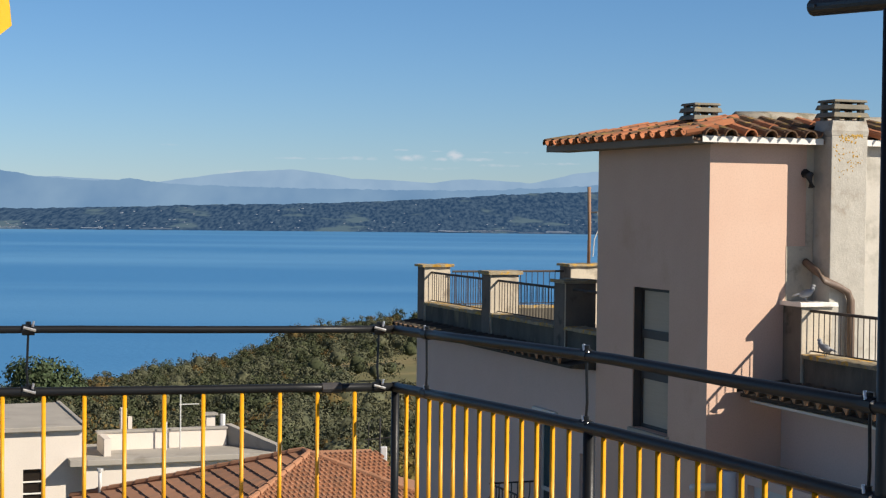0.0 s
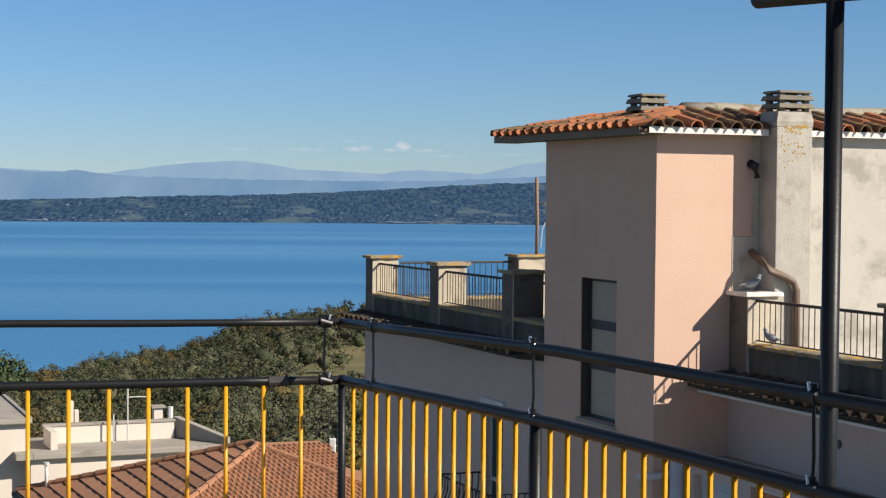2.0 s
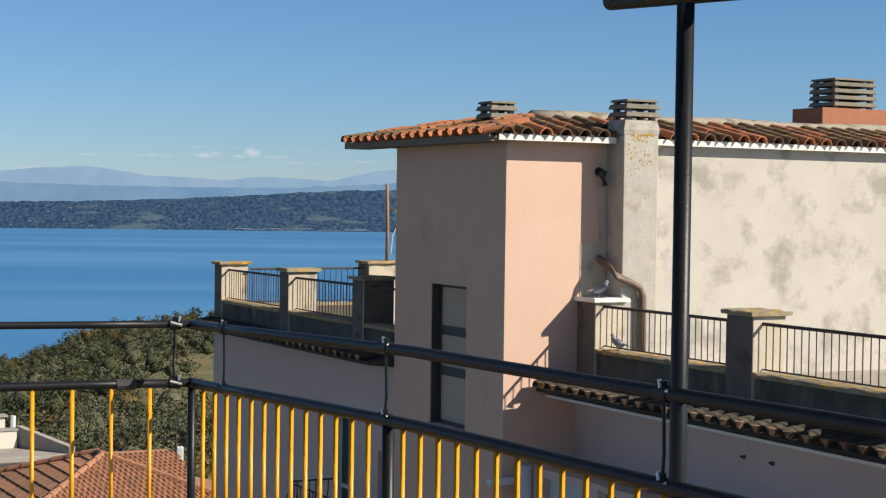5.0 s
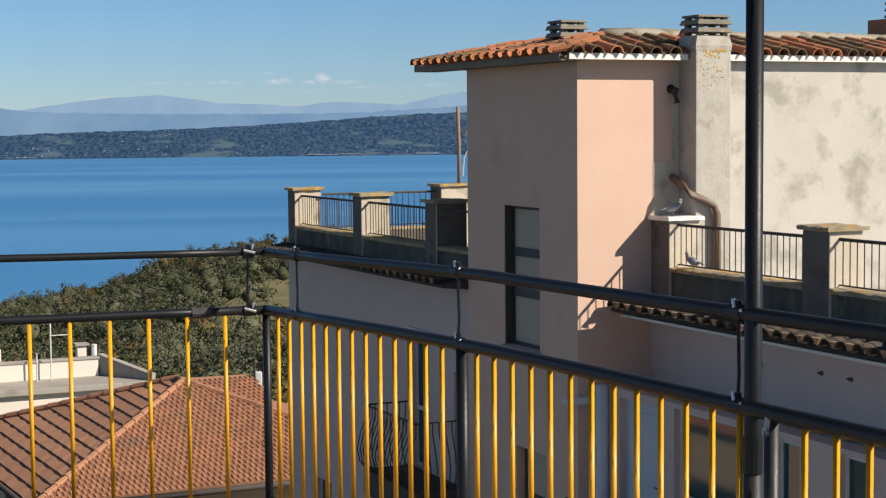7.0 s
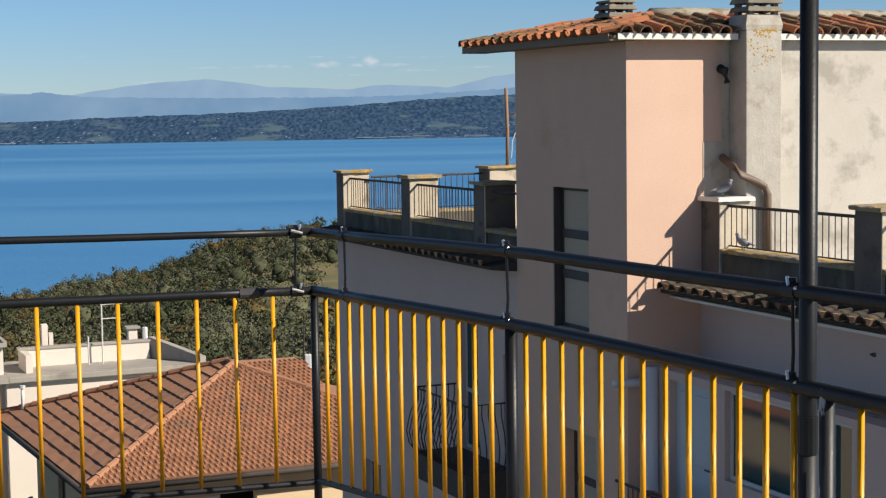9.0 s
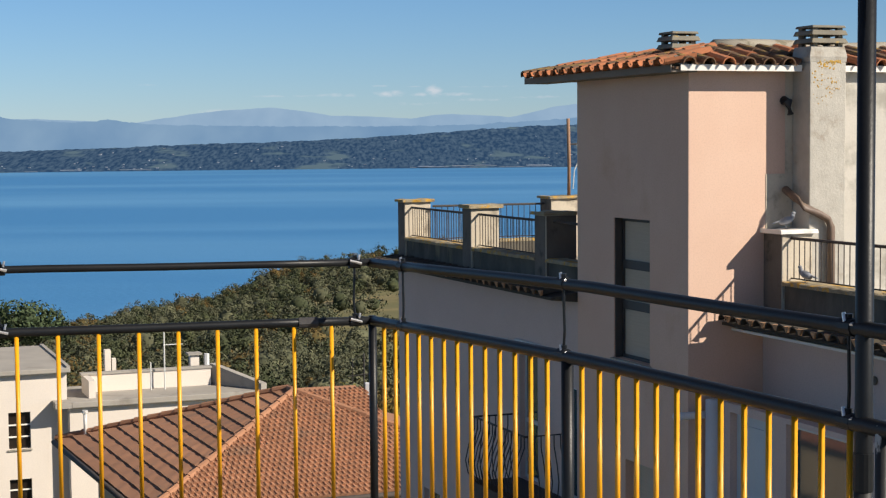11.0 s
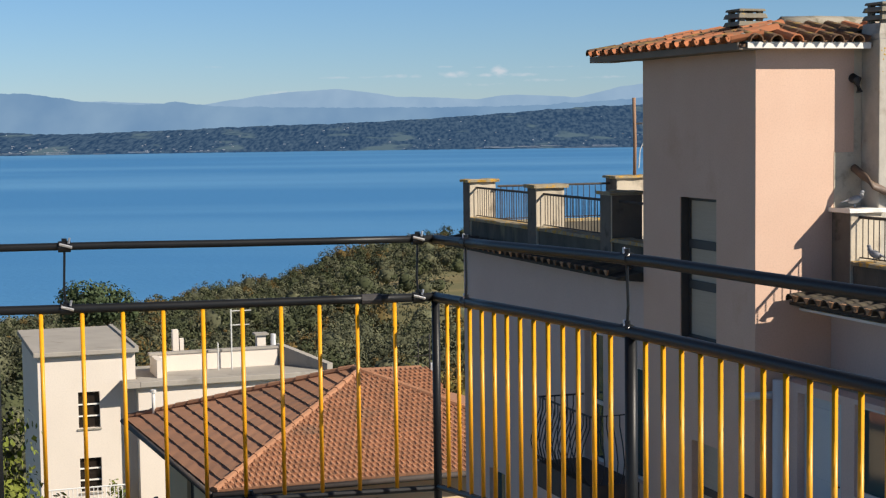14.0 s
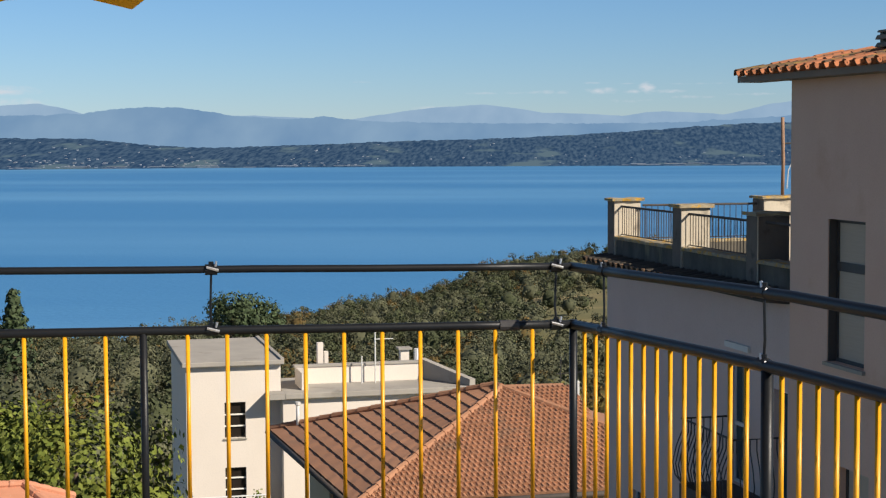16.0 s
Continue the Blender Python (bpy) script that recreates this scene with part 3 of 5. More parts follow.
def tree(name, base, height, blobs, leaf, count, material, label, category="tree", lean=0.0, seed=0):
    """A tree at base: tapered trunk with limbs and a crown of single leaves round the blobs (relative to base)."""
    rng = np.random.default_rng(seed)
    t = thing(name, Matrix.Translation(base), label, category)
    bm = bmesh.new()
    r = height * 0.022
    tube(bm, [(0, 0, -1), (lean * .3, 0, height * .3), (lean * .6, .1, height * .6), (lean, 0, height * .85)], r, 8, True, [r * 1.3, r, r * .7, r * .3])
    for b in blobs:
        top = Vector((b[0], b[1], b[2]))
        low = Vector((lean * .4, 0, height * .35))
        tube(bm, [low, low.lerp(top, .5) + Vector((0, 0, .2)), top], r * .4, 6, True, [r * .5, r * .35, r * .12])
    part("trunk", bm, BARK, t, smooth=True)
    q = leaf_cloud(rng, blobs, count, leaf, 0.55)
    c = quads_mesh("crown", q, material)
    c.parent = t
    return t


def polar(az, r, z):
    return (r * math.sin(radians(az)), r * math.cos(radians(az)), z)


rng = np.random.default_rng(3)
big = [(0, 0, 4.4, 2.6, 2.4, 2.3), (-2.2, .6, 3.6, 2.2, 2.0, 2.0), (1.4, .2, 3.0, 1.5, 1.6, 1.7), (.6, -1.2, 3.0, 2.0, 1.6, 1.8), (-1.6, -1.3, 2.6, 1.9, 1.6, 1.8), (1.6, .5, 1.5, 1.4, 1.4, 1.4), (-3.6, .4, 2.6, 1.7, 1.7, 1.7), (-2.0, .4, 5.2, 1.5, 1.4, 1.2)]
big += [(2.6, .3, 2.4, 1.5, 1.4, 1.5), (.2, -.6, 1.2, 2.4, 1.6, 1.6), (-2.6, -.6, 1.2, 2.2, 1.6, 1.6)]
tree("broadleaf_tree", polar(-18.9, 42, -11.6), 6.0, big, 0.17, 3600, LEAF, "leafy yellow-green tree below the terrace", seed=1)
pine = [(0, 0, 8.4, 3.0, 2.8, 2.2), (-2.2, .5, 7.6, 2.2, 2.2, 1.9), (2.2, 0, 7.4, 2.3, 2.2, 1.9), (0.6, -.6, 6.0, 3.0, 2.6, 2.0), (-1.6, 0, 5.0, 2.4, 2.2, 1.8), (3.6, .3, 5.6, 1.8, 1.8, 1.7)]
tree("umbrella_pine", polar(-12.75, 260, -33.2), 10.0, pine, 0.55, 420, LEAF_PINE, "dark umbrella pine above the lake", seed=2)
tree("umbrella_pine", polar(-13.55, 250, -31.8), 10.0, pine, 0.55, 420, LEAF_PINE, "dark umbrella pine above the lake", seed=3)
cone = [(0, 0, 2 + k * 1.1, 2.6 - k * .32, 2.6 - k * .32, 1.1) for k in range(7)]
tree("conifer", polar(-20.9, 170, -23.0), 9.5, cone, 0.5, 300, LEAF_PINE, "dark green conifer on the hillside", seed=4)
oak = [(0, 0, 4.8, 2.4, 2.2, 1.8), (-1.7, .2, 4.0, 1.8, 1.7, 1.5), (1.6, .3, 4.2, 1.9, 1.8, 1.5), (.4, -1.0, 3.4, 1.8, 1.5, 1.3)]
for i, (az, r, s) in enumerate([(-1.4, 96, 0.9), (-3.0, 104, 1.0), (-4.6, 112, 1.0), (0.4, 92, 1.0), (-6.2, 118, .9), (-0.2, 110, 1.1), (-2.2, 128, 1.1), (1.8, 100, 1.0)]):
    x, y, z = polar(az, r, 0)
    tree("autumn_tree", (x, y, hill(x, y) - 0.2), 5.5 * s, [tuple(v * s for v in b) for b in oak], 0.34, 520, LEAF_AUTUMN if i % 3 != 1 else LEAF, "oak turning yellow-brown behind the tiled roof" if i % 3 != 1 else "green oak behind the tiled roof", seed=20 + i)

# ---- neighbouring house with the tower ----
TURN = 20.0
HOUSE_AT = (3.5725, 20.6697, 0.0)
house = thing("house", pose(*HOUSE_AT, 0, 0, TURN), "pink and cream rendered house with a stair tower and roof terraces", "house")
BASE = -13.0
EAVE = 2.30


def sash(parent, x, y0, y1, z0, z1, name="window", label="", shutter=None, bars=(), inset=0.14, frame_mat=None):
    """A window in a wall at x facing -x: frame, pane and blind with bars, all set back in the reveal."""
    w = part(name, boxed(x + inset, x + inset + .05, y0, y1, z0, z0 + .05), frame_mat or FRAME_DARK, parent, label)
    fm = frame_mat or FRAME_DARK
    part("frame", boxed(x + inset, x + inset + .05, y0, y1, z1 - .05, z1), fm, w)
    part("frame", boxed(x + inset, x + inset + .05, y0, y0 + .05, z0 + .05, z1 - .05), fm, w)
    part("frame", boxed(x + inset, x + inset + .05, y1 - .05, y1, z0 + .05, z1 - .05), fm, w)
    part("pane", boxed(x + inset + .02, x + inset + .03, y0 + .05, y1 - .05, z0 + .05, z1 - .05), shutter or GLASS, w)
    for b0, b1 in bars:
        part("transom", boxed(x + inset - .01, x + inset + .06, y0 + .05, y1 - .05, b0, b1), fm, w)
    return w


def build_walls():
    bm = bmesh.new()
    wall_with_openings(bm, "x", 0.0, 0.28, 0.2802, 3.2, BASE, EAVE, [(1.02, 2.05, -1.58, 0.365), (0.86, 1.72, -4.9, -2.95)])
    part("tower_side_wall", bm, PINK, house, "pink render in shade")
    bm = bmesh.new()
    box(bm, 0.0, 1.13, 0.0, 0.28, BASE, EAVE)
    box(bm, 1.13, 1.42, 0.0, 0.28, 0.98, EAVE)
    part("tower_front_wall", bm, PINK, house, "peach-pink sunlit render")
    bm = bmesh.new()
    box(bm, 1.132, 1.528, -.008, 0.278, BASE, 0.978, bevel=.004)
    box(bm, 1.53, 1.80, 0.0, 0.278, BASE, 0.977)
    box(bm, 1.422, 1.80, 0.0, 0.278, 0.978, EAVE)
    part("corner_wall", bm, PILLAR, house, "unpainted pale plaster beside the chimney stack")
    part("tower_rear_wall", boxed(0.284, 8.0, 2.92, 3.2, BASE, EAVE), PINK, house)
    part("upper_wall", boxed(1.802, 11.0, -0.12, 0.28, -1.0, EAVE), CREAM, house, "cream render with grey damp stains")
    part("upper_inside", boxed(0.30, 10.9, 0.30, 2.90, -1.0, 2.2), CREAM, house)
    sash(house, 0.0, 1.02, 2.05, -1.58, 0.365, "stair_window", "tall stair window with grey blind panels", SHUTTER, [(-.34, -.22), (-.90, -.78)], 0.13)
    # Thin dark sheets on both sides of the stair window's reveal.
    for y in (1.0202, 2.038):
        part("jamb", boxed(.015, .125, y, y + .012, -1.575, .36), FRAME_DARK, house)
    part("window_sill", boxed(-.05, .2, .98, 2.09, -1.63, -1.582), STONE, house)
    sash(house, 0.0, 0.86, 1.72, -4.9, -2.95, "stair_window", "tall stair window with grey blind panels", SHUTTER, [(-3.7, -3.6), (-4.3, -4.2)], 0.13)
    # long wing with the first terrace
    bm = bmesh.new()
    wall_with_openings(bm, "x", 0.02, 0.28, 3.204, 10.98, BASE, -0.92, [(4.66, 5.36, -3.9, -1.86), (3.28, 3.75, -3.9, -2.2), (8.9, 9.7, -6.6, -4.9)])
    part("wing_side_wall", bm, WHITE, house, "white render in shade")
    part("wing_end_wall", boxed(0.304, 8.0, 10.70, 10.98, BASE, -0.92), WHITE, house)
    part("terrace_floor", boxed(0.304, 8.0, 3.204, 10.696, -1.12, -0.80), STONE, house)
    sash(house, 0.02, 4.66, 5.36, -3.9, -1.86, "balcony_door", "glazed balcony door with pale frame", None, [(-3.0, -2.94)], 0.1, ALUMINIUM)
    sash(house, 0.02, 3.28, 3.75, -3.9, -2.2, "window", "narrow window with dark pane", None, [], 0.1, ALUMINIUM)
    sash(house, 0.02, 8.9, 9.7, -6.6, -4.9, "window", "window with dark pane", None, [(-5.8, -5.74)], 0.1, ALUMINIUM)
    part("wall_vent", boxed(-.03, .018, 4.55, 5.42, -1.78, -1.69), ALUMINIUM, house, "pale awning box over the balcony door")
    # the storey in front, with the second terrace over it
    bm = bmesh.new()
    wall_with_openings(bm, "x", 1.10, 0.25, -12.0, -0.004, -1.9, -1.002, [])
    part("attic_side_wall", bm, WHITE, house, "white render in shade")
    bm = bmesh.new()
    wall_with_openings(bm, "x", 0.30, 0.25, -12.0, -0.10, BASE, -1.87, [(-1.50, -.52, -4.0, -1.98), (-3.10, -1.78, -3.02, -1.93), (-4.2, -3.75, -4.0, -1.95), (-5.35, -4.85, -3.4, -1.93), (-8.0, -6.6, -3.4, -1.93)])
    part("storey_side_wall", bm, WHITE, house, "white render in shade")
    part("storey_top", boxed(0.555, 1.098, -12.0, -0.004, -1.95, -1.872), STONE, house)
    part("storey_end_wall", boxed(0.30, 1.098, -.098, -.006, BASE, -1.96), WHITE, house)
    part("upper_terrace_floor", boxed(1.36, 11.0, -12.0, -0.004, -1.2, -0.85), STONE, house)
    part("storey_inside_wall", boxed(3.0, 3.2, -12.0, -0.02, BASE, -1.25), WHITE, house)
    d = part("door", boxed(.40, .45, -1.50, -.52, -4.0, -1.98), DOOR_PALE, house, "pale blue panelled door")
    for z0, z1 in ((-3.85, -3.0), (-2.85, -2.12)):
        part("door_panel", boxed(.385, .398, -1.38, -.64, z0, z1, bevel=.004), DOOR_PALE, d)
    part("door_handle", tubed([(.34, -1.40, -3.0), (.34, -1.28, -3.0)], .012, 8), IRON, d, "dark lever handle")
    for y0, y1, z0 in ((-3.10, -1.78, -3.02), (-4.2, -3.75, -4.0), (-5.35, -4.85, -3.4), (-8.0, -6.6, -3.4)):
        sash(house, 0.30, y0, y1, z0, {-3.02: -1.93, -4.0: -1.95}.get(z0, -1.93), "window", "dark window with pale frame", None, [], 0.08, ALUMINIUM)
    part("downpipe", tubed([(.22, -.22, -1.86), (.22, -.22, -9.0)], .085, 12), PVC, house, "white plastic downpipe", smooth=True)
    part("wall_lamp", tubed([(-.28, -.14, -2.06), (.20, -.14, -2.06)], .05, 12), PVC, house, "white tube wall lamp", smooth=True)


build_walls()


def railing_panel(p0, p1, z0, z1, parent, spacing=0.115, mat=None, name="railing_panel"):
    """An iron railing from p0 to p1 with single balusters."""
    mat = mat or RUST
    p0, p1 = Vector((*p0, 0)), Vector((*p1, 0))
    length = (p1 - p0).length
    d = (p1 - p0) / length
    up = Vector((0, 0, z1))
    r = part(name, tubed([p0 + up, p1 + up], .020, 8), mat, parent, "thin rusty iron railing")
    part("bottom_bar", tubed([p0 + Vector((0, 0, z0 + .03)), p1 + Vector((0, 0, z0 + .03))], .010, 6), mat, r)
    n = max(2, int(length / spacing))
    first = None
    for k in range(n):
        at = p0 + d * (length * (k + .5) / n)
        if first is None:
            first = part("baluster", tubed([(0, 0, z0 + .03), (0, 0, z1)], .0075, 5), mat, r)
            first.matrix_local = Matrix.Translation(at)
        else:
            again(first, Matrix.Translation(at), r)
    return r


def worn_slab(x0, x1, y0, y1, z0, z1, seed, step=.11):
    """A weathered slab with an uneven, chipped outline; its long side runs along x or y."""
    rnd = random.Random(seed)
    lengthwise = y1 - y0 > x1 - x0
    a0, a1, b0, b1 = (y0, y1, x0, x1) if lengthwise else (x0, x1, y0, y1)
    n = max(3, int((a1 - a0) / step))
    bm, rings = bmesh.new(), []
    for k in range(n + 1):
        a = a0 + (a1 - a0) * k / n
        j = [rnd.uniform(-.012, .012) for _ in range(6)]
        top = z1 + rnd.uniform(-.012, .006)
        sect = [(b0 + j[0], z0), (b0 + j[1] * .8, top - .012), (b0 + .02 + j[2], top), (b1 - .02 + j[3], top + j[5] * .4), (b1 + j[4] * .8, top - .012), (b1 + j[5], z0)]
        rings.append([bm.verts.new((b, a, z) if lengthwise else (a, b, z)) for b, z in sect])
    for p, q in zip(rings, rings[1:]):
        for k in range(6):
            bm.faces.new((p[k], p[(k + 1) % 6], q[(k + 1) % 6], q[k]))
    bm.faces.new(rings[0])
    bm.faces.new(rings[-1][::-1])
    bmesh.ops.recalc_face_normals(bm, faces=bm.faces)
    return bm


def pillar(x0, x1, y0, y1, z0, z1, cap="lichen", rails=True):
    p = part("pillar", boxed(x0, x1, y0, y1, z0, z1, bevel=.012), PILLAR, house, "stained plaster pillar")
    part("cap", worn_slab(x0 - .05, x1 + .06, y0 - .05, y1 + .05, z1 + .001, z1 + .055, int(y0 * 37 + x0 * 11)), LICHEN if cap == "lichen" else FASCIA, p, "lichen-covered cap stone" if cap == "lichen" else "pale cap slab")
    # Dark sheet on the side away from the sun: damp plus painted shade.
    part("damp_face", boxed(x0 - .004, x0 - .0005, y0 + .012, y1 - .012, z0, z1 - .01), DAMP_SHADE, p, "left face darkened by damp stain and painted shade")
    return p


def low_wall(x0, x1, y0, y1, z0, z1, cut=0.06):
    w = part("parapet", boxed(x0, x1, y0, y1, z0, z1 - cut), DARKWALL, house, "low parapet dark with damp streaks and painted shade")
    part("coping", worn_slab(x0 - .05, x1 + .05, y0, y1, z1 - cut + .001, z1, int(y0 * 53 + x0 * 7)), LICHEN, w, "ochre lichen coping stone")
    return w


# far terrace
for y0, y1 in ((10.60, 10.97), (7.33, 7.72), (4.34, 4.74)):
    pillar(.02, .54, y0, y1, -.92, .30)
pillar(2.85, 3.55, 10.2, 10.7, -.80, .32)
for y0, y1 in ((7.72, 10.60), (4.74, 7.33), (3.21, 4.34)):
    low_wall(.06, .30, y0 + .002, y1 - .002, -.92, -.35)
    if y0 > 4:
        railing_panel((.16, y0), (.16, y1), -.35, .20, house)
part("handrail", tubed([(.16, 3.21, .20), (.16, 4.335, .20)], .020, 8), RUST, house, "thin rusty iron handrail")
# The tower's shade on this pillar's front, painted as a dark sheet.
part("damp_face", boxed(.034, .53, 4.332, 4.3395, -.90, .29), DAMP_SHADE, house, "pillar face darkened for the tower's shade")
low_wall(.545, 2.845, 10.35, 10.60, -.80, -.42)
railing_panel((.545, 10.5), (2.84, 10.5), -.42, .22, house)
railing_panel((3.56, 10.5), (7.5, 10.5), -.42, .22, house)
# near terrace
pillar(1.10, 1.55, -.44, -.01, -1.0, .225, cap="slab")
for y0 in (-3.66, -6.9, -10.1):
    pillar(1.10, 1.56, y0, y0 + .48, -1.0, .26)
for y0, y1 in ((-3.18, -.44), (-6.42, -3.66), (-9.62, -6.9)):
    low_wall(1.14, 1.42, y0 + .002, y1 - .002, -1.0, -.37)
    railing_panel((1.24, y0), (1.24, y1), -.37, .17, house)

# aerial mast on the far terrace pillar
mast = part("mast", tubed([(3.32, 10.40, .37), (3.34, 10.42, 1.0), (3.32, 10.42, 1.85)], .035, 8), WOOD, house, "weathered wooden pole with a cable", smooth=True)
part("mast_arm", tubed([(3.30, 10.41, 1.35), (3.75, 10.41, 1.37)], .018, 6), IRON, mast)
part("cable", tubed([(3.5, 10.40, 1.36), (3.56, 10.40, 1.1), (3.44, 10.40, .85), (3.40, 10.38, .5)], .012, 5), ALUMINIUM, mast)


def cover_tile_bm(length, r0, r1, thick=0.016):
    """A half-round cover tile along +y, rising; wide end at y=0."""
    bm = bmesh.new()
    seg = 6
    rows = []
    for y, r in ((0, r0), (length, r1)):
        outer = [bm.verts.new((r * math.cos(math.pi * k / seg), y, r * math.sin(math.pi * k / seg))) for k in range(seg + 1)]
        inner = [bm.verts.new(((r - thick) * math.cos(math.pi * k / seg), y, (r - thick) * math.sin(math.pi * k / seg))) for k in range(seg + 1)]
        rows.append((outer, inner))
    (o0, i0), (o1, i1) = rows
    for k in range(seg):
        bm.faces.new((o0[k], o0[k + 1], o1[k + 1], o1[k]))
        bm.faces.new((i0[k + 1], i0[k], i1[k], i1[k + 1]))
        bm.faces.new((o0[k + 1], o0[k], i0[k], i0[k + 1]))
    bm.faces.new((o0[0], o1[0], i1[0], i0[0]))
    bm.faces.new((o0[seg], i0[seg], i1[seg], o1[seg]))
    bmesh.ops.recalc_face_normals(bm, faces=bm.faces)
    return bm


def tiled_slope(parent, origin, along, up, width, length, pitch, rows, mats, seed, keep=None, plug=None, pan=None, pan_out=.035):
    """A slope of half-round tiles: origin at the eave's start, along the eave, up the slope; pan sheet with covers as pieces."""
    along, up, origin = Vector(along).normalized(), Vector(up).normalized(), Vector(origin)
    n = along.cross(up)
    rnd = random.Random(seed)
    m = Matrix((along, up, n)).transposed().to_4x4()
    course = length / rows
    firsts = {}
    for i in range(int(width / pitch)):
        for j in range(rows):
            s, t = (i + .5) * pitch, j * course - (0.03 if j == 0 else 0)
            if keep and not keep(s, t):
                continue
            mat = mats[0] if rnd.random() < (0.72 if j > 0 else .5) else mats[1]
            wob = Matrix.Rotation(rnd.uniform(-.035, .035), 4, "Z") @ Matrix.Rotation(rnd.uniform(.01, .035), 4, "X")
            where = Matrix.Translation(origin + along * (s + rnd.uniform(-.012, .012)) + up * t + n * (.012 + rnd.uniform(0, .012))) @ m @ wob
            if pan and j == 0:
                turned = Matrix.Translation(origin + along * (s + pitch * .5) + up * (t - pan_out) + n * .085) @ m @ Matrix.Rotation(math.pi, 4, "Y") @ wob
                if "pan" not in firsts:
                    firsts["pan"] = part("pan_tile", cover_tile_bm(course * 1.1, pitch * .30, pitch * .34), pan, parent)
                    firsts["pan"].matrix_local = turned
                else:
                    again(firsts["pan"], turned, parent)
            # Orange wedges stand for the sunlit insides of the channel tiles.
            if plug and j == 0:
                if "plug" not in firsts:
                    bm = bmesh.new()
                    ring = [bm.verts.new((x * pitch, y, z * pitch)) for y in (-.004, .03) for x, z in ((.28, .27), (.72, .27), (.50, -.02))]
                    for f in ((0, 1, 2), (5, 4, 3), (0, 3, 4, 1), (1, 4, 5, 2), (2, 5, 3, 0)):
                        bm.faces.new([ring[k] for k in f])
                    bmesh.ops.recalc_face_normals(bm, faces=bm.faces)
                    firsts["plug"] = part("mortar_plug", bm, plug, parent)
                    firsts["plug"].matrix_local = where
                else:
                    again(firsts["plug"], where, parent)
            if mat.name not in firsts:
                firsts[mat.name] = part("roof_tile", cover_tile_bm(course * 1.12, pitch * .34, pitch * .27), mat, parent, smooth=False)
                firsts[mat.name].matrix_local = where
            else:
                again(firsts[mat.name], where, parent)


def build_roof():
    z0, z1 = EAVE + .035, 2.60
    ov_l, ov_f, back = .36, .24, 4.20
    bm = bmesh.new()
    x1 = 11.2
    # eave corners and the nearly flat top of a hipped roof
    A, B, Cc, D = (-ov_l, -ov_f, z0), (x1, -ov_f, z0), (x1, back, z0), (-ov_l, back, z0)
    E, F, G, K = (.95, 1.0, z1), (x1, 1.0, z1), (.95, 2.9, z1 + .02), (x1, 2.9, z1 + .02)
    lower = [(p[0], p[1], EAVE + .002) for p in (A, B, Cc, D)]
    vs = [bm.verts.new(p) for p in (A, B, Cc, D, E, F, G, K)] + [bm.verts.new(p) for p in lower]
    for f in ((0, 1, 5, 4), (4, 5, 7, 6), (2, 3, 6, 7), (3, 0, 4, 6), (1, 2, 7, 5), (8, 11, 10, 9), (0, 8, 9, 1), (1, 9, 10, 2), (2, 10, 11, 3), (3, 11, 8, 0)):
        bm.faces.new([vs[i] for i in f])
    bmesh.ops.recalc_face_normals(bm, faces=bm.faces)
    roof = part("roof", bm, PAN_TILE, house, "low hipped roof of curved clay tiles with lichen")
    part("fascia", boxed(-ov_l + .10, 1.50, -ov_f - .022, -ov_f - .002, EAVE - .015, EAVE + .065), FASCIA, roof, "white fascia board")
    part("fascia", boxed(2.10, x1, -ov_f - .022, -ov_f - .002, EAVE - .015, EAVE + .065), FASCIA, roof, "white fascia board")
    part("soffit", boxed(-ov_l - .004, -.004, -ov_f + .02, back + .004, EAVE - .03, EAVE), EAVE_BOARD, roof, "grey-brown eave slab")
    part("eave_board", boxed(-ov_l - .02, -ov_l - .004, -ov_f + .02, back + .004, EAVE - .032, z0 + .022), EAVE_BOARD, roof, "grey-brown eave board")
    front_up, side_up = Vector((0, 1.24, z1 - z0)), Vector((1.31, 0, z1 - z0))
    tiled_slope(roof, (-ov_l + .05, -ov_f - .06, z0 + .02), (1, 0, 0), front_up, 8.4, front_up.length * .90, .285, 3, (OLD_TILE, TILE), 1, pan=OLD_TILE, pan_out=-.06,
                keep=lambda s, t: s - .05 > t * 1.0 and not (1.80 < s < 2.50 and t < .3))
    tiled_slope(roof, (-ov_l - .06, back, z0 + .02), (0, -1, 0), side_up, back + ov_f, side_up.length * .92, .275, 3, (TILE, OLD_TILE), 2, pan=TILE,
                keep=lambda s, t: (back + ov_f - s) > t * .95 and s > t * .95)
    bm = bmesh.new()
    tube(bm, [(-ov_l + .1, -ov_f + .1, z0 + .06), (.95, 1.0, z1 + .03)], .085, 8)
    part("hip_mortar", bm, MORTAR, roof, "lichen-grey hip mortar", smooth=True)
    part("ridge_mortar", tubed([(.95 + .55 * k, 1.0 + .02 * math.sin(k * 2.1), z1 + .012 + .016 * math.sin(k * 1.3)) for k in range(19)], .15, 8), MORTAR, roof, "lichen-grey ridge mortar", smooth=True)
    part("hip_mortar", tubed([(-ov_l + .1, back - .1, z0 + .05), (.95, 2.9, z1 + .03)], .085, 8), MORTAR, roof, smooth=True)


build_roof()


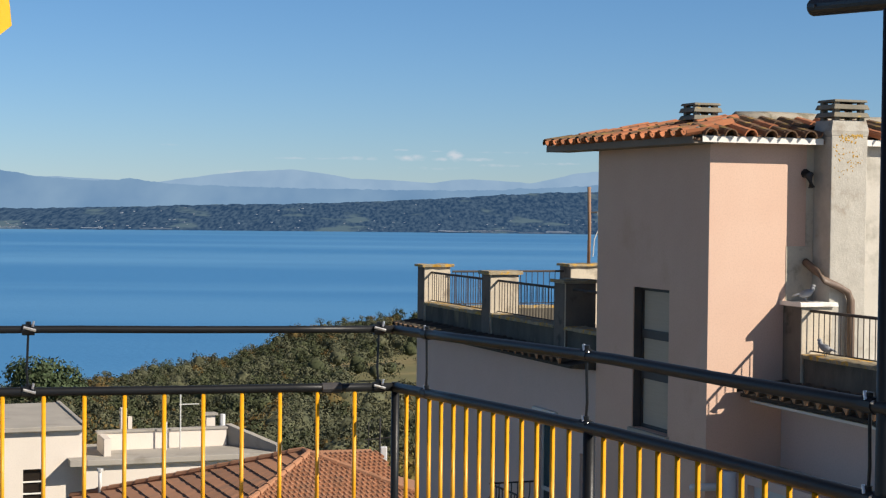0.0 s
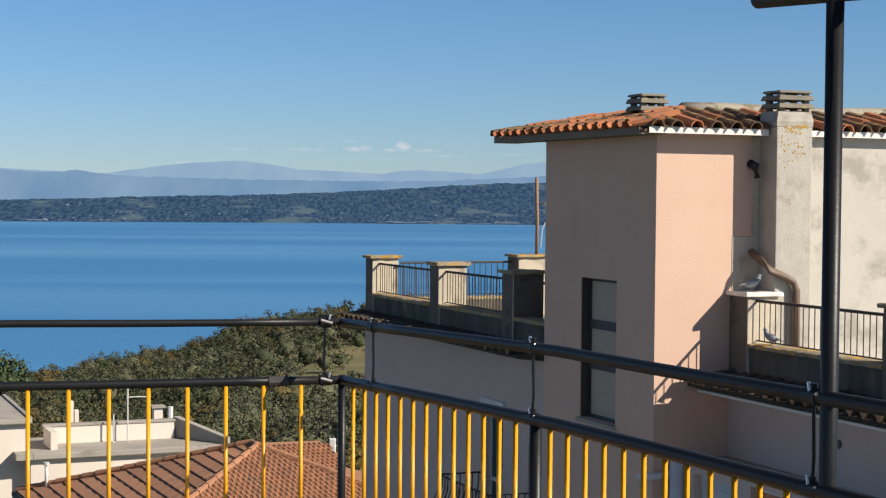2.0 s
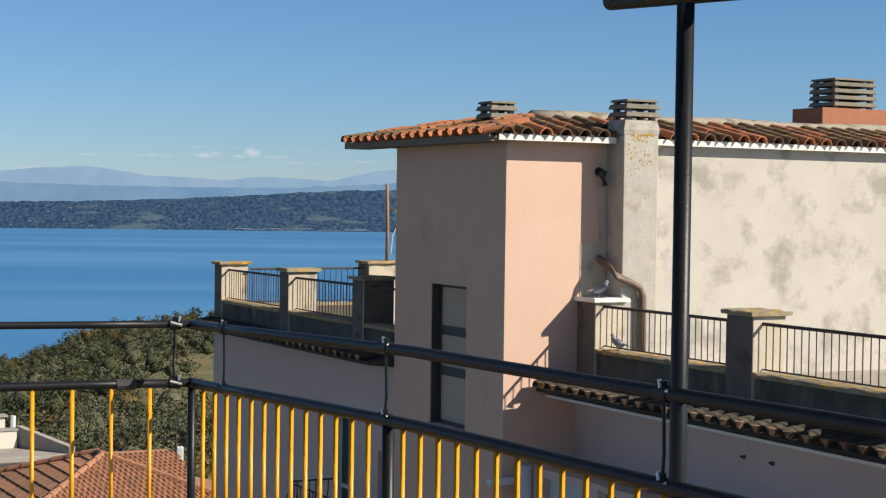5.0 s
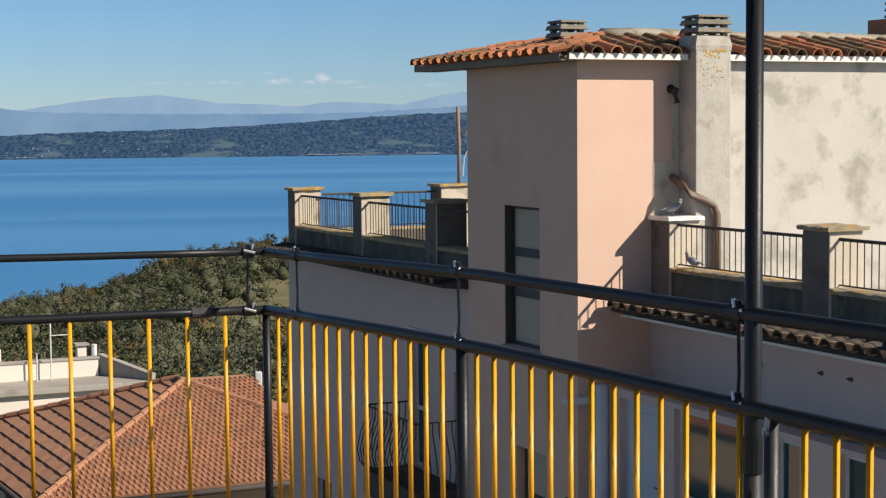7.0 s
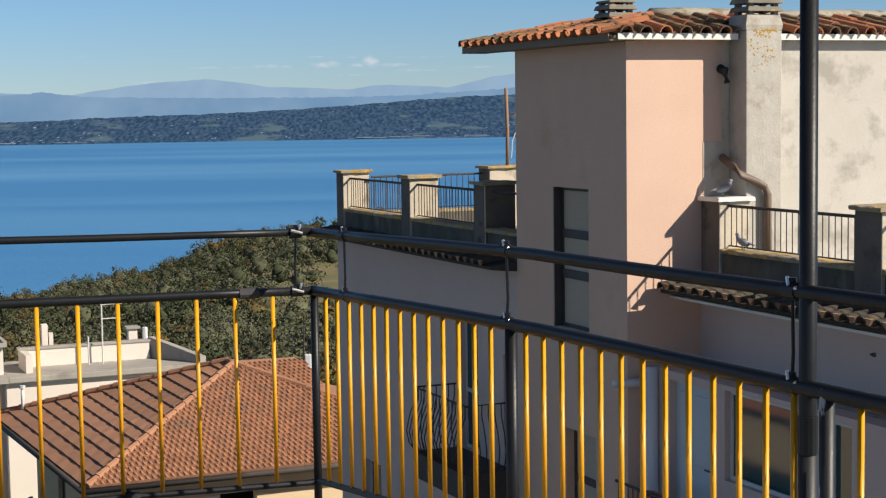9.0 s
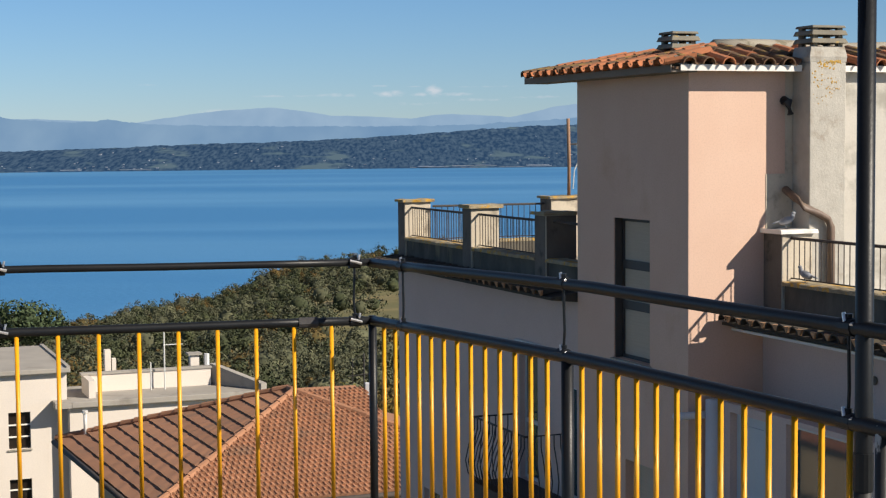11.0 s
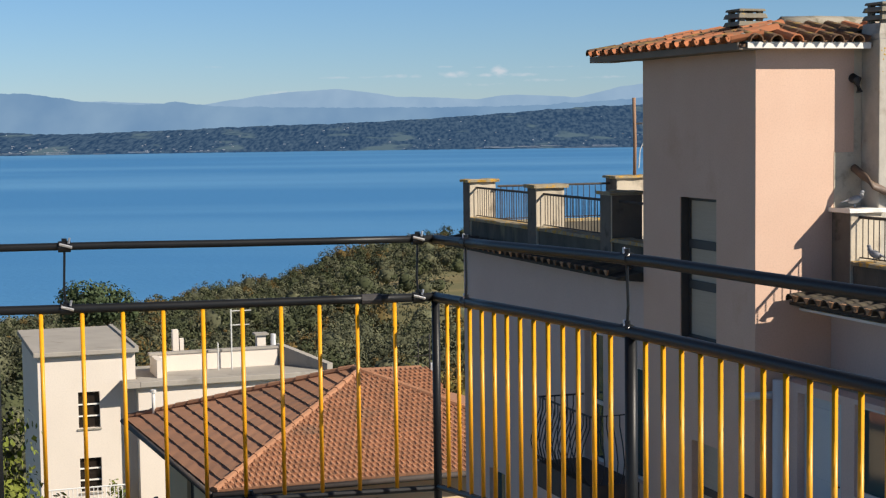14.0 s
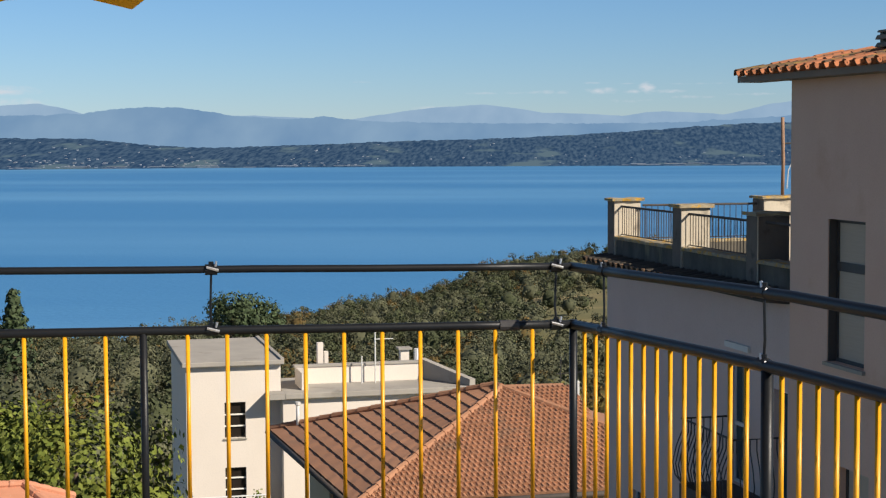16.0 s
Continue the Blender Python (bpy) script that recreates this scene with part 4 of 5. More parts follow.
def louvre_cap(parent, x0, x1, y0, y1, z0, layers=2, mat=None):
    """A chimney cap: leaning concrete frames on small blocks with dark slots between, and a thin top plate."""
    mat = mat or STONE

    def frustum(name, z, h, grow0, grow1):
        bm = boxed(x0, x1, y0, y1, z, z + h, bevel=.010)
        cx, cy = (x0 + x1) / 2, (y0 + y1) / 2
        for v in bm.verts:
            g = grow0 + (grow1 - grow0) * (v.co.z - z) / h
            v.co.x += g if v.co.x > cx else -g
            v.co.y += g if v.co.y > cy else -g
        part(name, bm, mat, parent)
    z = z0
    for k in range(layers):
        for bx in (x0 + .02, x1 - .09):
            for by in (y0 + .02, y1 - .09):
                part("cap_block", boxed(bx, bx + .07, by, by + .07, z - .001, z + .041), mat, parent)
        frustum("cap_slab", z + .04, .062, .035 - .004 * k, .008)
        z += .102
    for bx in (x0 + .02, x1 - .09):
        for by in (y0 + .02, y1 - .09):
            part("cap_block", boxed(bx, bx + .07, by, by + .07, z - .001, z + .031), mat, parent)
    frustum("cap_plate", z + .03, .032, .012, .0)



bm = bmesh.new()
box(bm, 1.53, 2.07, -.40, -.004, -.85, 2.40, bevel=.012)
ring = [[bm.verts.new(p) for p in ((x0, y0, z), (x1, y0, z), (x1, -.004, z), (x0, -.004, z))] for z, x0, x1, y0 in ((2.402, 1.53, 2.07, -.40), (2.47, 1.52, 2.08, -.41), (2.60, 1.55, 2.05, -.39))]
for a, b in zip(ring, ring[1:]):
    for k in range(4):
        bm.faces.new((a[k], a[(k + 1) % 4], b[(k + 1) % 4], b[k]))
bm.faces.new(ring[-1])
st = part("chimney", bm, ROUGHCAST, house, "grey roughcast chimney stack with yellow lichen at the top")
rnd = random.Random(31)
bm = bmesh.new()
for k in range(260):
    u, w = rnd.random() ** .8, rnd.random() ** 2.2
    if noise.noise((u * 4, w * 5, 2)) < -.05:
        continue
    r = rnd.uniform(.005, .017) * (1.1 - .6 * w)
    bmesh.ops.create_icosphere(bm, subdivisions=1, radius=1, matrix=Matrix.Translation((1.56 + .44 * u, -.401, 2.46 - .62 * w)) @ Matrix.Rotation(rnd.uniform(0, 3), 4, "Y") @ Matrix.Diagonal((r, .004, r * rnd.uniform(.6, 1.6), 1)))
tagged(part("lichen", bm, YELLOW_LICHEN, st), "yellow lichen crust", kind="stuff")
louvre_cap(st, 1.56, 2.04, -.41, -.03, 2.601, 2, CAPSTONE)
ca = part("chimney", boxed(.40, .72, 1.10, 1.40, 2.45, 2.60), MORTAR, house, "small roof chimney")
louvre_cap(ca, .36, .74, 1.05, 1.42, 2.60, 2, CAPSTONE)
cc = part("chimney", boxed(6.2, 7.6, 1.2, 1.9, 2.55, 3.02), BRICK, house, "brick chimney base")
louvre_cap(cc, 6.52, 7.32, 1.3, 1.85, 3.021, 4, CAPSTONE)

# the drain from the roof that bends round to the terrace
part("downpipe", tubed([(1.395, -.05, .78), (1.40, -.30, .66), (1.43, -.46, .556), (1.643, -.47, .462), (1.76, -.47, .40), (1.81, -.47, .30), (1.815, -.47, -.84)], .05, 10), COPPER, house, "brown metal drainpipe", smooth=True)
part("vent_hood", tubed([(1.40, .0, 1.92), (1.40, -.10, 1.90), (1.41, -.14, 1.74)], .06, 10, [.065, .06, .045]), IRON, house, "dark vent hood", smooth=True)


def skirt(y0, y1, x_wall, z, out=.42, pitch=.28, pan=None):
    """A narrow tiled skirt roof along a wall that faces -x."""
    bm = bmesh.new()
    vs = [bm.verts.new(p) for p in ((x_wall, y0, z + .055), (x_wall, y1, z + .055), (x_wall - out, y1, z), (x_wall - out, y0, z), (x_wall, y0, z - .08), (x_wall, y1, z - .08), (x_wall - out, y1, z - .04), (x_wall - out, y0, z - .04))]
    for f in ((0, 1, 2, 3), (7, 6, 5, 4), (3, 2, 6, 7), (1, 0, 4, 5), (0, 3, 7, 4), (2, 1, 5, 6)):
        bm.faces.new([vs[i] for i in f])
    bmesh.ops.recalc_face_normals(bm, faces=bm.faces)
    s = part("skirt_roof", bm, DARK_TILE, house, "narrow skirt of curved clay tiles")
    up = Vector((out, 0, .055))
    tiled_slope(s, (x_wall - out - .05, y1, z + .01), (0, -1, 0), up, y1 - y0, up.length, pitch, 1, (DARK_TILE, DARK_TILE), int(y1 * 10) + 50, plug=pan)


skirt(3.25, 11.0, .02, -.84, .42, .27, SUNLIT_PAN)
# Raised discs stand for one dark knob and two stains on the wall.
for y, z in ((-2.40, -1.38), (-3.55, -1.33), (-4.05, -1.33)):
    r = .055 if y > -3 else .026
    an = part("wall_anchor", tubed([(1.099, y, z), (1.075, y, z)], r, 9), DAMP_SHADE, house, "small dark raised mark on the wall")
    part("anchor_eye", tubed([(1.075, y + r * .3, z), (1.045, y + r * .3, z + .01)], r * .45, 7), IRON, an)
skirt(-9.0, -.02, 1.10, -.90, .62, .27, SUNLIT_PAN)
part("skirt_soffit", boxed(.62, 1.098, -9.0, -.02, -1.02, -.985), FASCIA, house, "pale soffit slab under the tile skirt")


def balcony():
    """The small balcony with a bulging iron railing on the shaded wing."""
    y0, y1 = 3.4, 5.4
    # Dark colour and depth of this slab stand for the shadowed mass there.
    b = part("balcony_slab", boxed(-.78, .018, y0, y1, -4.30, -3.9), RUST, house, "balcony slab with a bulging iron railing")
    prof = [(0, -3.9), (.12, -3.75), (.16, -3.55), (.10, -3.3), (.0, -3.05), (.0, -2.88)]
    first = None
    n = 16
    for k in range(n + 1):
        y = y0 + .05 + (y1 - y0 - .1) * k / n
        pts = [(-.75 - dx, 0, z) for dx, z in prof]
        if first is None:
            first = part("baluster", tubed(pts, .010, 5), IRON, b)
            first.matrix_local = Matrix.Translation((0, y, 0))
        else:
            again(first, Matrix.Translation((0, y, 0)), b)
    for y, s in ((y0 + .03, -1), (y1 - .03, 1)):
        for k in range(7):
            x = -.70 + k * .105
            part("baluster", tubed([(x, y + s * dx, z) for dx, z in prof], .010, 5), IRON, b)
    part("handrail", tubed([(0, y0 + .03, -2.88), (-.75, y0 + .03, -2.88), (-.75, y1 - .03, -2.88), (0, y1 - .03, -2.88)], .018, 6), IRON, b)


balcony()


def pigeon(name, at, yaw, label):
    """A standing pigeon as one plain body."""
    bm = bmesh.new()
    m = Matrix.Rotation(radians(yaw), 4, "Z")
    for c, r in (((0, 0, .12), (.065, .12, .062)), ((0, -.10, .185), (.035, .04, .05)), ((0, -.115, .235), (.028, .036, .028)), ((0, .14, .10), (.03, .09, .016))):
        bmesh.ops.create_icosphere(bm, subdivisions=2, radius=1, matrix=m @ Matrix.Translation(c) @ Matrix.Rotation(radians(-18 if c[2] < .13 else 0), 4, "X") @ Matrix.Diagonal((*r, 1)))
    for x in (-.025, .025):
        tube(bm, [m @ Vector((x, 0, 0)), m @ Vector((x, 0, .08))], .006, 5)
    ob = part(name, bm, FEATHER, None, smooth=True)
    ob.matrix_world = house.matrix_world @ Matrix.Translation(at) @ Matrix.Scale(.82, 4)
    return tagged(ob, label, "bird statue")


def planter_pot(name, m, length, width, height, label, weeds, seed, group=""):
    """A terracotta trough with a rolled rim, soil and weeds."""
    t = thing(name, m, label, "planter", group)
    bm = bmesh.new()
    rings = []
    for z, f in ((0, .86), (height * .70, .955), (height * .72, 1.0), (height, 1.03), (height, .93), (height * .80, .90)):
        hx, hy = length / 2 * (1 - (1 - f) * .45), width / 2 * f
        c = .03
        ring = []
        for sx, sy in ((-1, -1), (1, -1), (1, 1), (-1, 1)):
            pair = [(sx * hx, sy * (hy - c)), (sx * (hx - c), sy * hy)]
            if sx * sy < 0:
                pair.reverse()
            if (sx, sy) in ((-1, -1), (1, 1)):
                pass
            ring += pair
        rings.append([bm.verts.new((x, y, z)) for x, y in ring])
    for a, b in zip(rings, rings[1:]):
        for k in range(8):
            bm.faces.new((a[k], a[(k + 1) % 8], b[(k + 1) % 8], b[k]))
    bm.faces.new(rings[0][::-1])
    bm.faces.new(rings[-1])
    bmesh.ops.recalc_face_normals(bm, faces=bm.faces)
    part("trough", bm, TERRACOTTA, t)
    for k in range(5):
        x = -length * .40 + length * .80 * k / 4
        part("rib", boxed(x - .012, x + .012, -width / 2 * .955 - .006, -width / 2 * .90, height * .06, height * .66, bevel=.004), TERRACOTTA, t)
    part("soil", boxed(-length / 2 + .035, length / 2 - .035, -width / 2 * .88, width / 2 * .88, height * .801, height * .86), SOIL, t)
    rng = np.random.default_rng(seed)
    q = leaf_cloud(rng, [(rng.uniform(-.42, .42) * length, rng.uniform(-.3, .3) * width, height * .88 + rng.uniform(0, .04), .04, .035, .03) for _ in range(weeds)], 34, .013, .1)
    w = quads_mesh("weeds", q, WEED)
    w.parent = t
    tagged(w, "half-dry weeds", kind="stuff")
    return t


for i, (b, z) in enumerate([(-.70, -4.0), (-1.25, -4.0)]):
    planter_pot("planter", house.matrix_world @ pose(-.12, b - .15, -3.55, 0, 0, 90), .5, .22, .2, "terracotta trough with green plants on the lower balcony", 16, 60 + i, "troughs on the lower balcony")
for bb in (-.85, -1.40):
    st_ = thing("plant_stand", house.matrix_world @ Matrix.Translation((-.12, bb, -4.0)), "low iron plant stand under a trough", "stand", "troughs on the lower balcony")
    part("shelf", boxed(-.10, .10, -.22, .22, .43, .449), IRON, st_)
    for lx in (-.08, .08):
        for ly in (-.2, .2):
            part("leg", tubed([(lx, ly, 0), (lx, ly, .43)], .012, 6), IRON, st_)
lb = part("lower_balcony", boxed(-.40, .296, -9.0, -.30, -4.15, -4.0), STONE, house, "lower balcony with thin iron railing")
railing_panel((-.36, -9.0), (-.36, -.32), -4.0, -3.25, house, .12, IRON)
pigeon("pigeon", (1.28, -.25, .285), 70, "grey pigeon standing on a pillar cap")
pigeon("pigeon", (1.22, -.80, -.37), 200, "grey pigeon standing on the terrace coping")

# ---- house with the brown tiled roof ----
roof_house = thing("tiled_house", pose(-5.893, 36.4, 0, 0, 0, TURN), "ochre house with a brown hipped tile roof", "house")


def build_roof_house():
    W, D, H, z0, z1, SKEW = 9.66, 10.2, 4.83, -6.85, -5.08, .55
    bm = bmesh.new()
    wall_with_openings(bm, "y", .5, .3, .5, W - .5, -14, z0 - .05, [(2.31, 4.09, -8.2, -7.42)])
    part("front_wall", bm, OCHRE, roof_house, "ochre render")
    bm = bmesh.new()
    wall_with_openings(bm, "x", .5, .3, .804, D - .5, -14, z0 - .05, [(2.0, 3.0, -9.2, -7.6), (5.4, 6.4, -9.2, -7.6)])
    part("side_wall", bm, OCHRE, roof_house, "ochre render in shade")
    part("back_wall", boxed(.804, W - .5, D - .5, D - .2, -14, z0 - .05), OCHRE, roof_house)
    part("end_wall", boxed(W - .8, W - .5, .804, D - .504, -14, z0 - .05), OCHRE, roof_house)
    # Near-black back wall: the loggia's shade is put into its colour.
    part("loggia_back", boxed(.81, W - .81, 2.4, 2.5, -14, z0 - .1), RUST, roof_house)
    part("loggia_floor", boxed(.81, W - .81, .81, 2.39, -8.3, -8.2), STONE, roof_house)
    sash(roof_house, .5, 2.0, 3.0, -9.2, -7.6, "window", "dark shuttered window", FRAME_DARK, [], .1)
    sash(roof_house, .5, 5.4, 6.4, -9.2, -7.6, "window", "dark shuttered window", FRAME_DARK, [], .1)
    bm = bmesh.new()
    pts = [(0, 0, z0), (W, 0, z0), (W, D, z0), (-SKEW, D, z0), (H, H, z1), (H, D - H, z1)]
    vs = [bm.verts.new(p) for p in pts] + [bm.verts.new((p[0], p[1], z0 - .12)) for p in pts[:4]]
    for f in ((0, 1, 4), (1, 2, 5, 4), (2, 3, 5), (3, 0, 4, 5), (9, 8, 7, 6), (0, 6, 7, 1), (1, 7, 8, 2), (2, 8, 9, 3), (3, 9, 6, 0)):
        bm.faces.new([vs[i] for i in f])
    bmesh.ops.recalc_face_normals(bm, faces=bm.faces)
    roof = part("roof", bm, RIDGED, roof_house, "brown hipped roof of interlocking tiles")
    slope = Vector((0, H, z1 - z0))
    up = slope.normalized()
    # front slope: small interlocking tiles, each a tilted shingle with a raised roll
    cols, rows = 66, 25
    verts, faces = [], []
    n = Vector((1, 0, 0)).cross(up)
    pw, ph = W / cols, slope.length / rows
    lift0, lift1 = .05, .010
    ring = [(0, .01), (.30, .03), (.42, .06), (.62, .06), (.74, .03), (1.0, .01)]
    tv = [(u * pw * .97, q * ph, h * .8 + lift) for q, lift in ((0.0, lift0), (1.02, lift1)) for u, h in ring] + [(u * pw * .97, 0, .002) for u, h in ring]
    tf = [f for c in range(5) for f in ((c, c + 1, 7 + c, 6 + c), (12 + c, 13 + c, c + 1, c))]
    single = bpy.data.meshes.new("roof_tile")
    single.from_pydata(tv, [], tf)
    single.materials.append(RIDGED)
    basis = Matrix((Vector((1, 0, 0)), up, n)).transposed().to_4x4()
    rnd = random.Random(9)
    for j in range(rows):
        for i in range(cols):
            s = (i + .5 * (j % 2)) * pw
            t = j * ph
            inset = t * H / slope.length
            if s < inset or s + pw > W - inset:
                continue
            m = Matrix.Translation(Vector((s, 0, z0)) + up * t + n * rnd.uniform(0, .012)) @ basis @ Matrix.Rotation(rnd.uniform(-.02, .02), 4, "Z")
            if j < 5 and s < 7.0:
                o = new("roof_tile", single)
                o.parent, o.matrix_local = roof, m
            else:
                k = len(verts)
                verts += [m @ Vector(p) for p in tv]
                faces += [tuple(k + q for q in f) for f in tf]
    rear_up = Vector((0, 2.0, .62)).normalized()
    rb = Matrix((Vector((1, 0, 0)), rear_up, Vector((1, 0, 0)).cross(rear_up))).transposed().to_4x4()
    for j in range(9):
        for i in range(18):
            m = Matrix.Translation(Vector((5.05 + (i + .5 * (j % 2)) * pw, 6.0, -6.10)) + rear_up * (j * ph)) @ rb
            k = len(verts)
            verts += [m @ Vector(p) for p in tv]
            faces += [tuple(k + q for q in f) for f in tf]
    ob = raw_mesh("front_tiles", [tuple(v) for v in verts], faces, RIDGED)
    ob.parent = roof
    tagged(ob, "small interlocking brown tiles", kind="stuff")
    # shaded-side slope: broad courses that step down towards the eave
    side = Vector((H, 0, z1 - z0))
    sup = side.normalized()
    sn = sup.cross(Vector((0, 1, 0)))
    sn = sn if sn.z > 0 else -sn
    courses = 15
    for j in range(courses):
        t0, t1 = side.length * j / courses, side.length * (j + 1.12) / courses
        i0, i1 = H * j / courses, min(H, H * (j + 1) / courses)
        bm = bmesh.new()
        seg = 24
        low, high, foot = [], [], []
        for k in range(seg + 1):
            a = i0 + (D - 2 * i0) * k / seg
            b = i1 + (D - 2 * i1) * k / seg
            wob = .012 * math.sin(k * 2.4 + j)
            low.append(bm.verts.new(Vector((0, a, z0)) + sup * t0 + sn * (.050 + wob)))
            high.append(bm.verts.new(Vector((0, b, z0)) + sup * t1 + sn * .012))
            foot.append(bm.verts.new(Vector((0, a, z0)) + sup * t0 + sn * .0))
        for k in range(seg):
            bm.faces.new((low[k], high[k], high[k + 1], low[k + 1]))
            bm.faces.new((foot[k], low[k], low[k + 1], foot[k + 1]))
        for v in bm.verts:
            v.co.x -= SKEW * max(0, v.co.y / D) * max(0, 1 - v.co.x / H)
        bmesh.ops.recalc_face_normals(bm, faces=bm.faces)
        part("tile_course", bm, RIDGED, roof)
    hips = []
    for a, b in (((0, 0, z0 + .1), (H, H, z1 + .1)), ((W, 0, z0 + .1), (H, H, z1 + .1)), ((-SKEW, D, z0 + .1), (H, D - H, z1 + .1)), ((H, H, z1 + .1), (H, D - H, z1 + .1))):
        a, b = Vector(a), Vector(b)
        a, b = a - Vector((0, 0, .05)), b - Vector((0, 0, .05))
        m = int((b - a).length / .42) or 1
        if not hips:
            hips.append(part("hip_tile", tubed([(0, 0, 0), (0, 0, .46)], .09, 8, [.098, .075]), RIDGED, roof))
        for k in range(m):
            where = Matrix.Translation(a.lerp(b, k / m)) @ (b - a).to_track_quat("Z", "Y").to_matrix().to_4x4()
            if k == 0 and len(hips) == 1:
                hips[0].matrix_local = where
                hips.append(None)
            else:
                again(hips[0], where, roof)
    part("gutter", tubed([(-.05, -.08, z0 - .05), (W, -.08, z0 - .05)], .075, 8), RUST, roof, "dark gutter", smooth=True)
    part("gutter", tubed([(-.08, 0, z0 - .05), (-.08 - SKEW, D, z0 - .05)], .075, 8), RUST, roof, "dark gutter", smooth=True)
    part("flue", tubed([(.15, 9.5, z0 + .1), (.15, 9.5, z0 + .80)], .05, 8), ALUMINIUM, roof, "pale metal flue pipe", smooth=True)
    part("flue_cap", tubed([(.15, 9.5, z0 + .82), (.15, 9.5, z0 + .90)], .085, 8), ALUMINIUM, roof)
    # higher rear part of the roof
    bm = bmesh.new()
    q = [(5.0, 8.0, -5.46), (7.55, 8.0, -5.50), (7.75, 6.0, -6.12), (5.0, 6.0, -6.08), (5.0, 10.1, -6.2), (7.75, 10.1, -6.2)]
    vs = [bm.verts.new(p) for p in q]
    for f in ((3, 2, 1, 0), (0, 1, 5, 4), (2, 5, 1), (0, 4, 3), (3, 4, 5, 2)):
        bm.faces.new([vs[i] for i in f])
    bmesh.ops.recalc_face_normals(bm, faces=bm.faces)
    part("rear_roof", bm, RIDGED, roof_house, "brown tiles of the rear roof")
    # air-conditioning unit in the loggia
    ac = part("air_conditioner", boxed(2.6, 3.4, 1.2, 1.55, -8.199, -7.60, bevel=.02), PVC, roof_house, "outdoor air-conditioning unit")
    part("fan_grille", tubed([(2.88, 1.19, -7.88), (2.88, 1.18, -7.88)], .2, 16), FRAME_DARK, ac)


build_roof_house()

# ---- white flat-roofed house ----
white_house = thing("flat_roofed_house", pose(-15.54, 60.0, 0, 0, 0, TURN), "white two-block house with grey flat roofs", "house")


def build_white_house():
    bm = bmesh.new()
    wall_with_openings(bm, "y", 0.0, .3, -.64, 2.95, -18, -7.04, [(.80, 1.60, -9.82, -8.45), (.80, 1.60, -12.25, -10.95)])
    part("front_wall", bm, HOUSE_WHITE, white_house, "warm white render")
    part("side_wall", boxed(-.64, -.34, .304, 7.0, -18, -7.04), HOUSE_WHITE, white_house, "white render in shade")
    part("back_wall", boxed(-.336, 2.95, 6.7, 7.0, -18, -7.04), HOUSE_WHITE, white_house)
    # Dark sheet standing for the unlit room behind the panes.
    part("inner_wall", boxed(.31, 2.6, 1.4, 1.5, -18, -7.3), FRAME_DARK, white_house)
    part("side_wall", boxed(2.65, 2.95, .304, 6.696, -18, -7.04), HOUSE_WHITE, white_house)
    part("roof_slab", boxed(-.80, 3.06, -.25, 7.2, -7.036, -6.86, bevel=.03), ROOF_SLAB, white_house, "grey screeded flat roof")
    part("roof_kerb", boxed(2.92, 3.06, -.24, 7.2, -6.858, -6.80), ROOF_SLAB, white_house)
    for z0, z1 in ((-9.82, -8.45), (-12.25, -10.95)):
        w = part("window", boxed(.80, 1.60, .18, .22, z0, z1), BROWN_GLASS, white_house, "dark two-part window with pale rails")
        for z in (z0 + .42, z0 + .86):
            part("rail", boxed(.80, 1.60, .10, .16, z, z + .05), FASCIA, w)
        part("sill", boxed(.76, 1.64, -.06, .10, z0 - .06, z0 - .004), STONE, w)
    # lower block in front
    part("front_block", boxed(2.95, 10.2, -.60, -.004, -18, -8.30), HOUSE_WHITE, white_house, "warm white render")
    part("rear_block", boxed(2.96, 10.2, .002, 3.2, -18, -8.30), HOUSE_WHITE, white_house)
    part("terrace_slab", boxed(3.004, 10.4, -.85, 3.3, -8.296, -8.08, bevel=.03), ROOF_SLAB, white_house, "grey flat roof edge")
    part("slab_edge", boxed(2.40, 3.0, -.85, -.004, -8.296, -8.08), ROOF_SLAB, white_house)
    part("upper_wall", boxed(3.75, 8.75, 1.4, 1.65, -8.078, -7.42), HOUSE_WHITE, white_house, "white roof parapet")
    part("upper_side_wall", boxed(3.75, 4.0, -.1, 1.396, -8.078, -7.42), HOUSE_WHITE, white_house)
    part("parapet_cap", boxed(3.68, 8.8, 1.35, 1.75, -7.418, -7.33, bevel=.02), ROOF_SLAB, white_house)
    bm = bmesh.new()
    vs = [bm.verts.new(p) for p in ((8.76, 1.6, -8.07), (8.76, 1.6, -7.25), (10.2, -.8, -7.82), (10.2, -.8, -8.07), (9.0, 1.7, -8.07), (9.0, 1.7, -7.25), (10.45, -.7, -7.82), (10.45, -.7, -8.07))]
    for f in ((3, 2, 1, 0), (4, 5, 6, 7), (0, 1, 5, 4), (1, 2, 6, 5), (2, 3, 7, 6), (3, 0, 4, 7)):
        bm.faces.new([vs[i] for i in f])
    bmesh.ops.recalc_face_normals(bm, faces=bm.faces)
    part("sloping_wall", bm, ROOF_SLAB, white_house, "grey sloping parapet")
    part("chimney", boxed(4.78, 5.02, 2.4, 2.7, -8.07, -6.6, bevel=.02), HOUSE_WHITE, white_house, "short white chimney")
    part("chimney", boxed(5.06, 5.22, 2.4, 2.6, -8.07, -6.95), HOUSE_WHITE, white_house)
    part("chimney", boxed(8.15, 8.5, 2.3, 2.65, -8.07, -6.98), HOUSE_WHITE, white_house, "short white chimney")
    part("chimney_cap", boxed(8.05, 8.6, 2.2, 2.75, -6.978, -6.90), ROOF_SLAB, white_house)
    part("flue", tubed([(8.8, 2.3, -8.07), (8.8, 2.3, -6.95)], .11, 8), PVC, white_house)
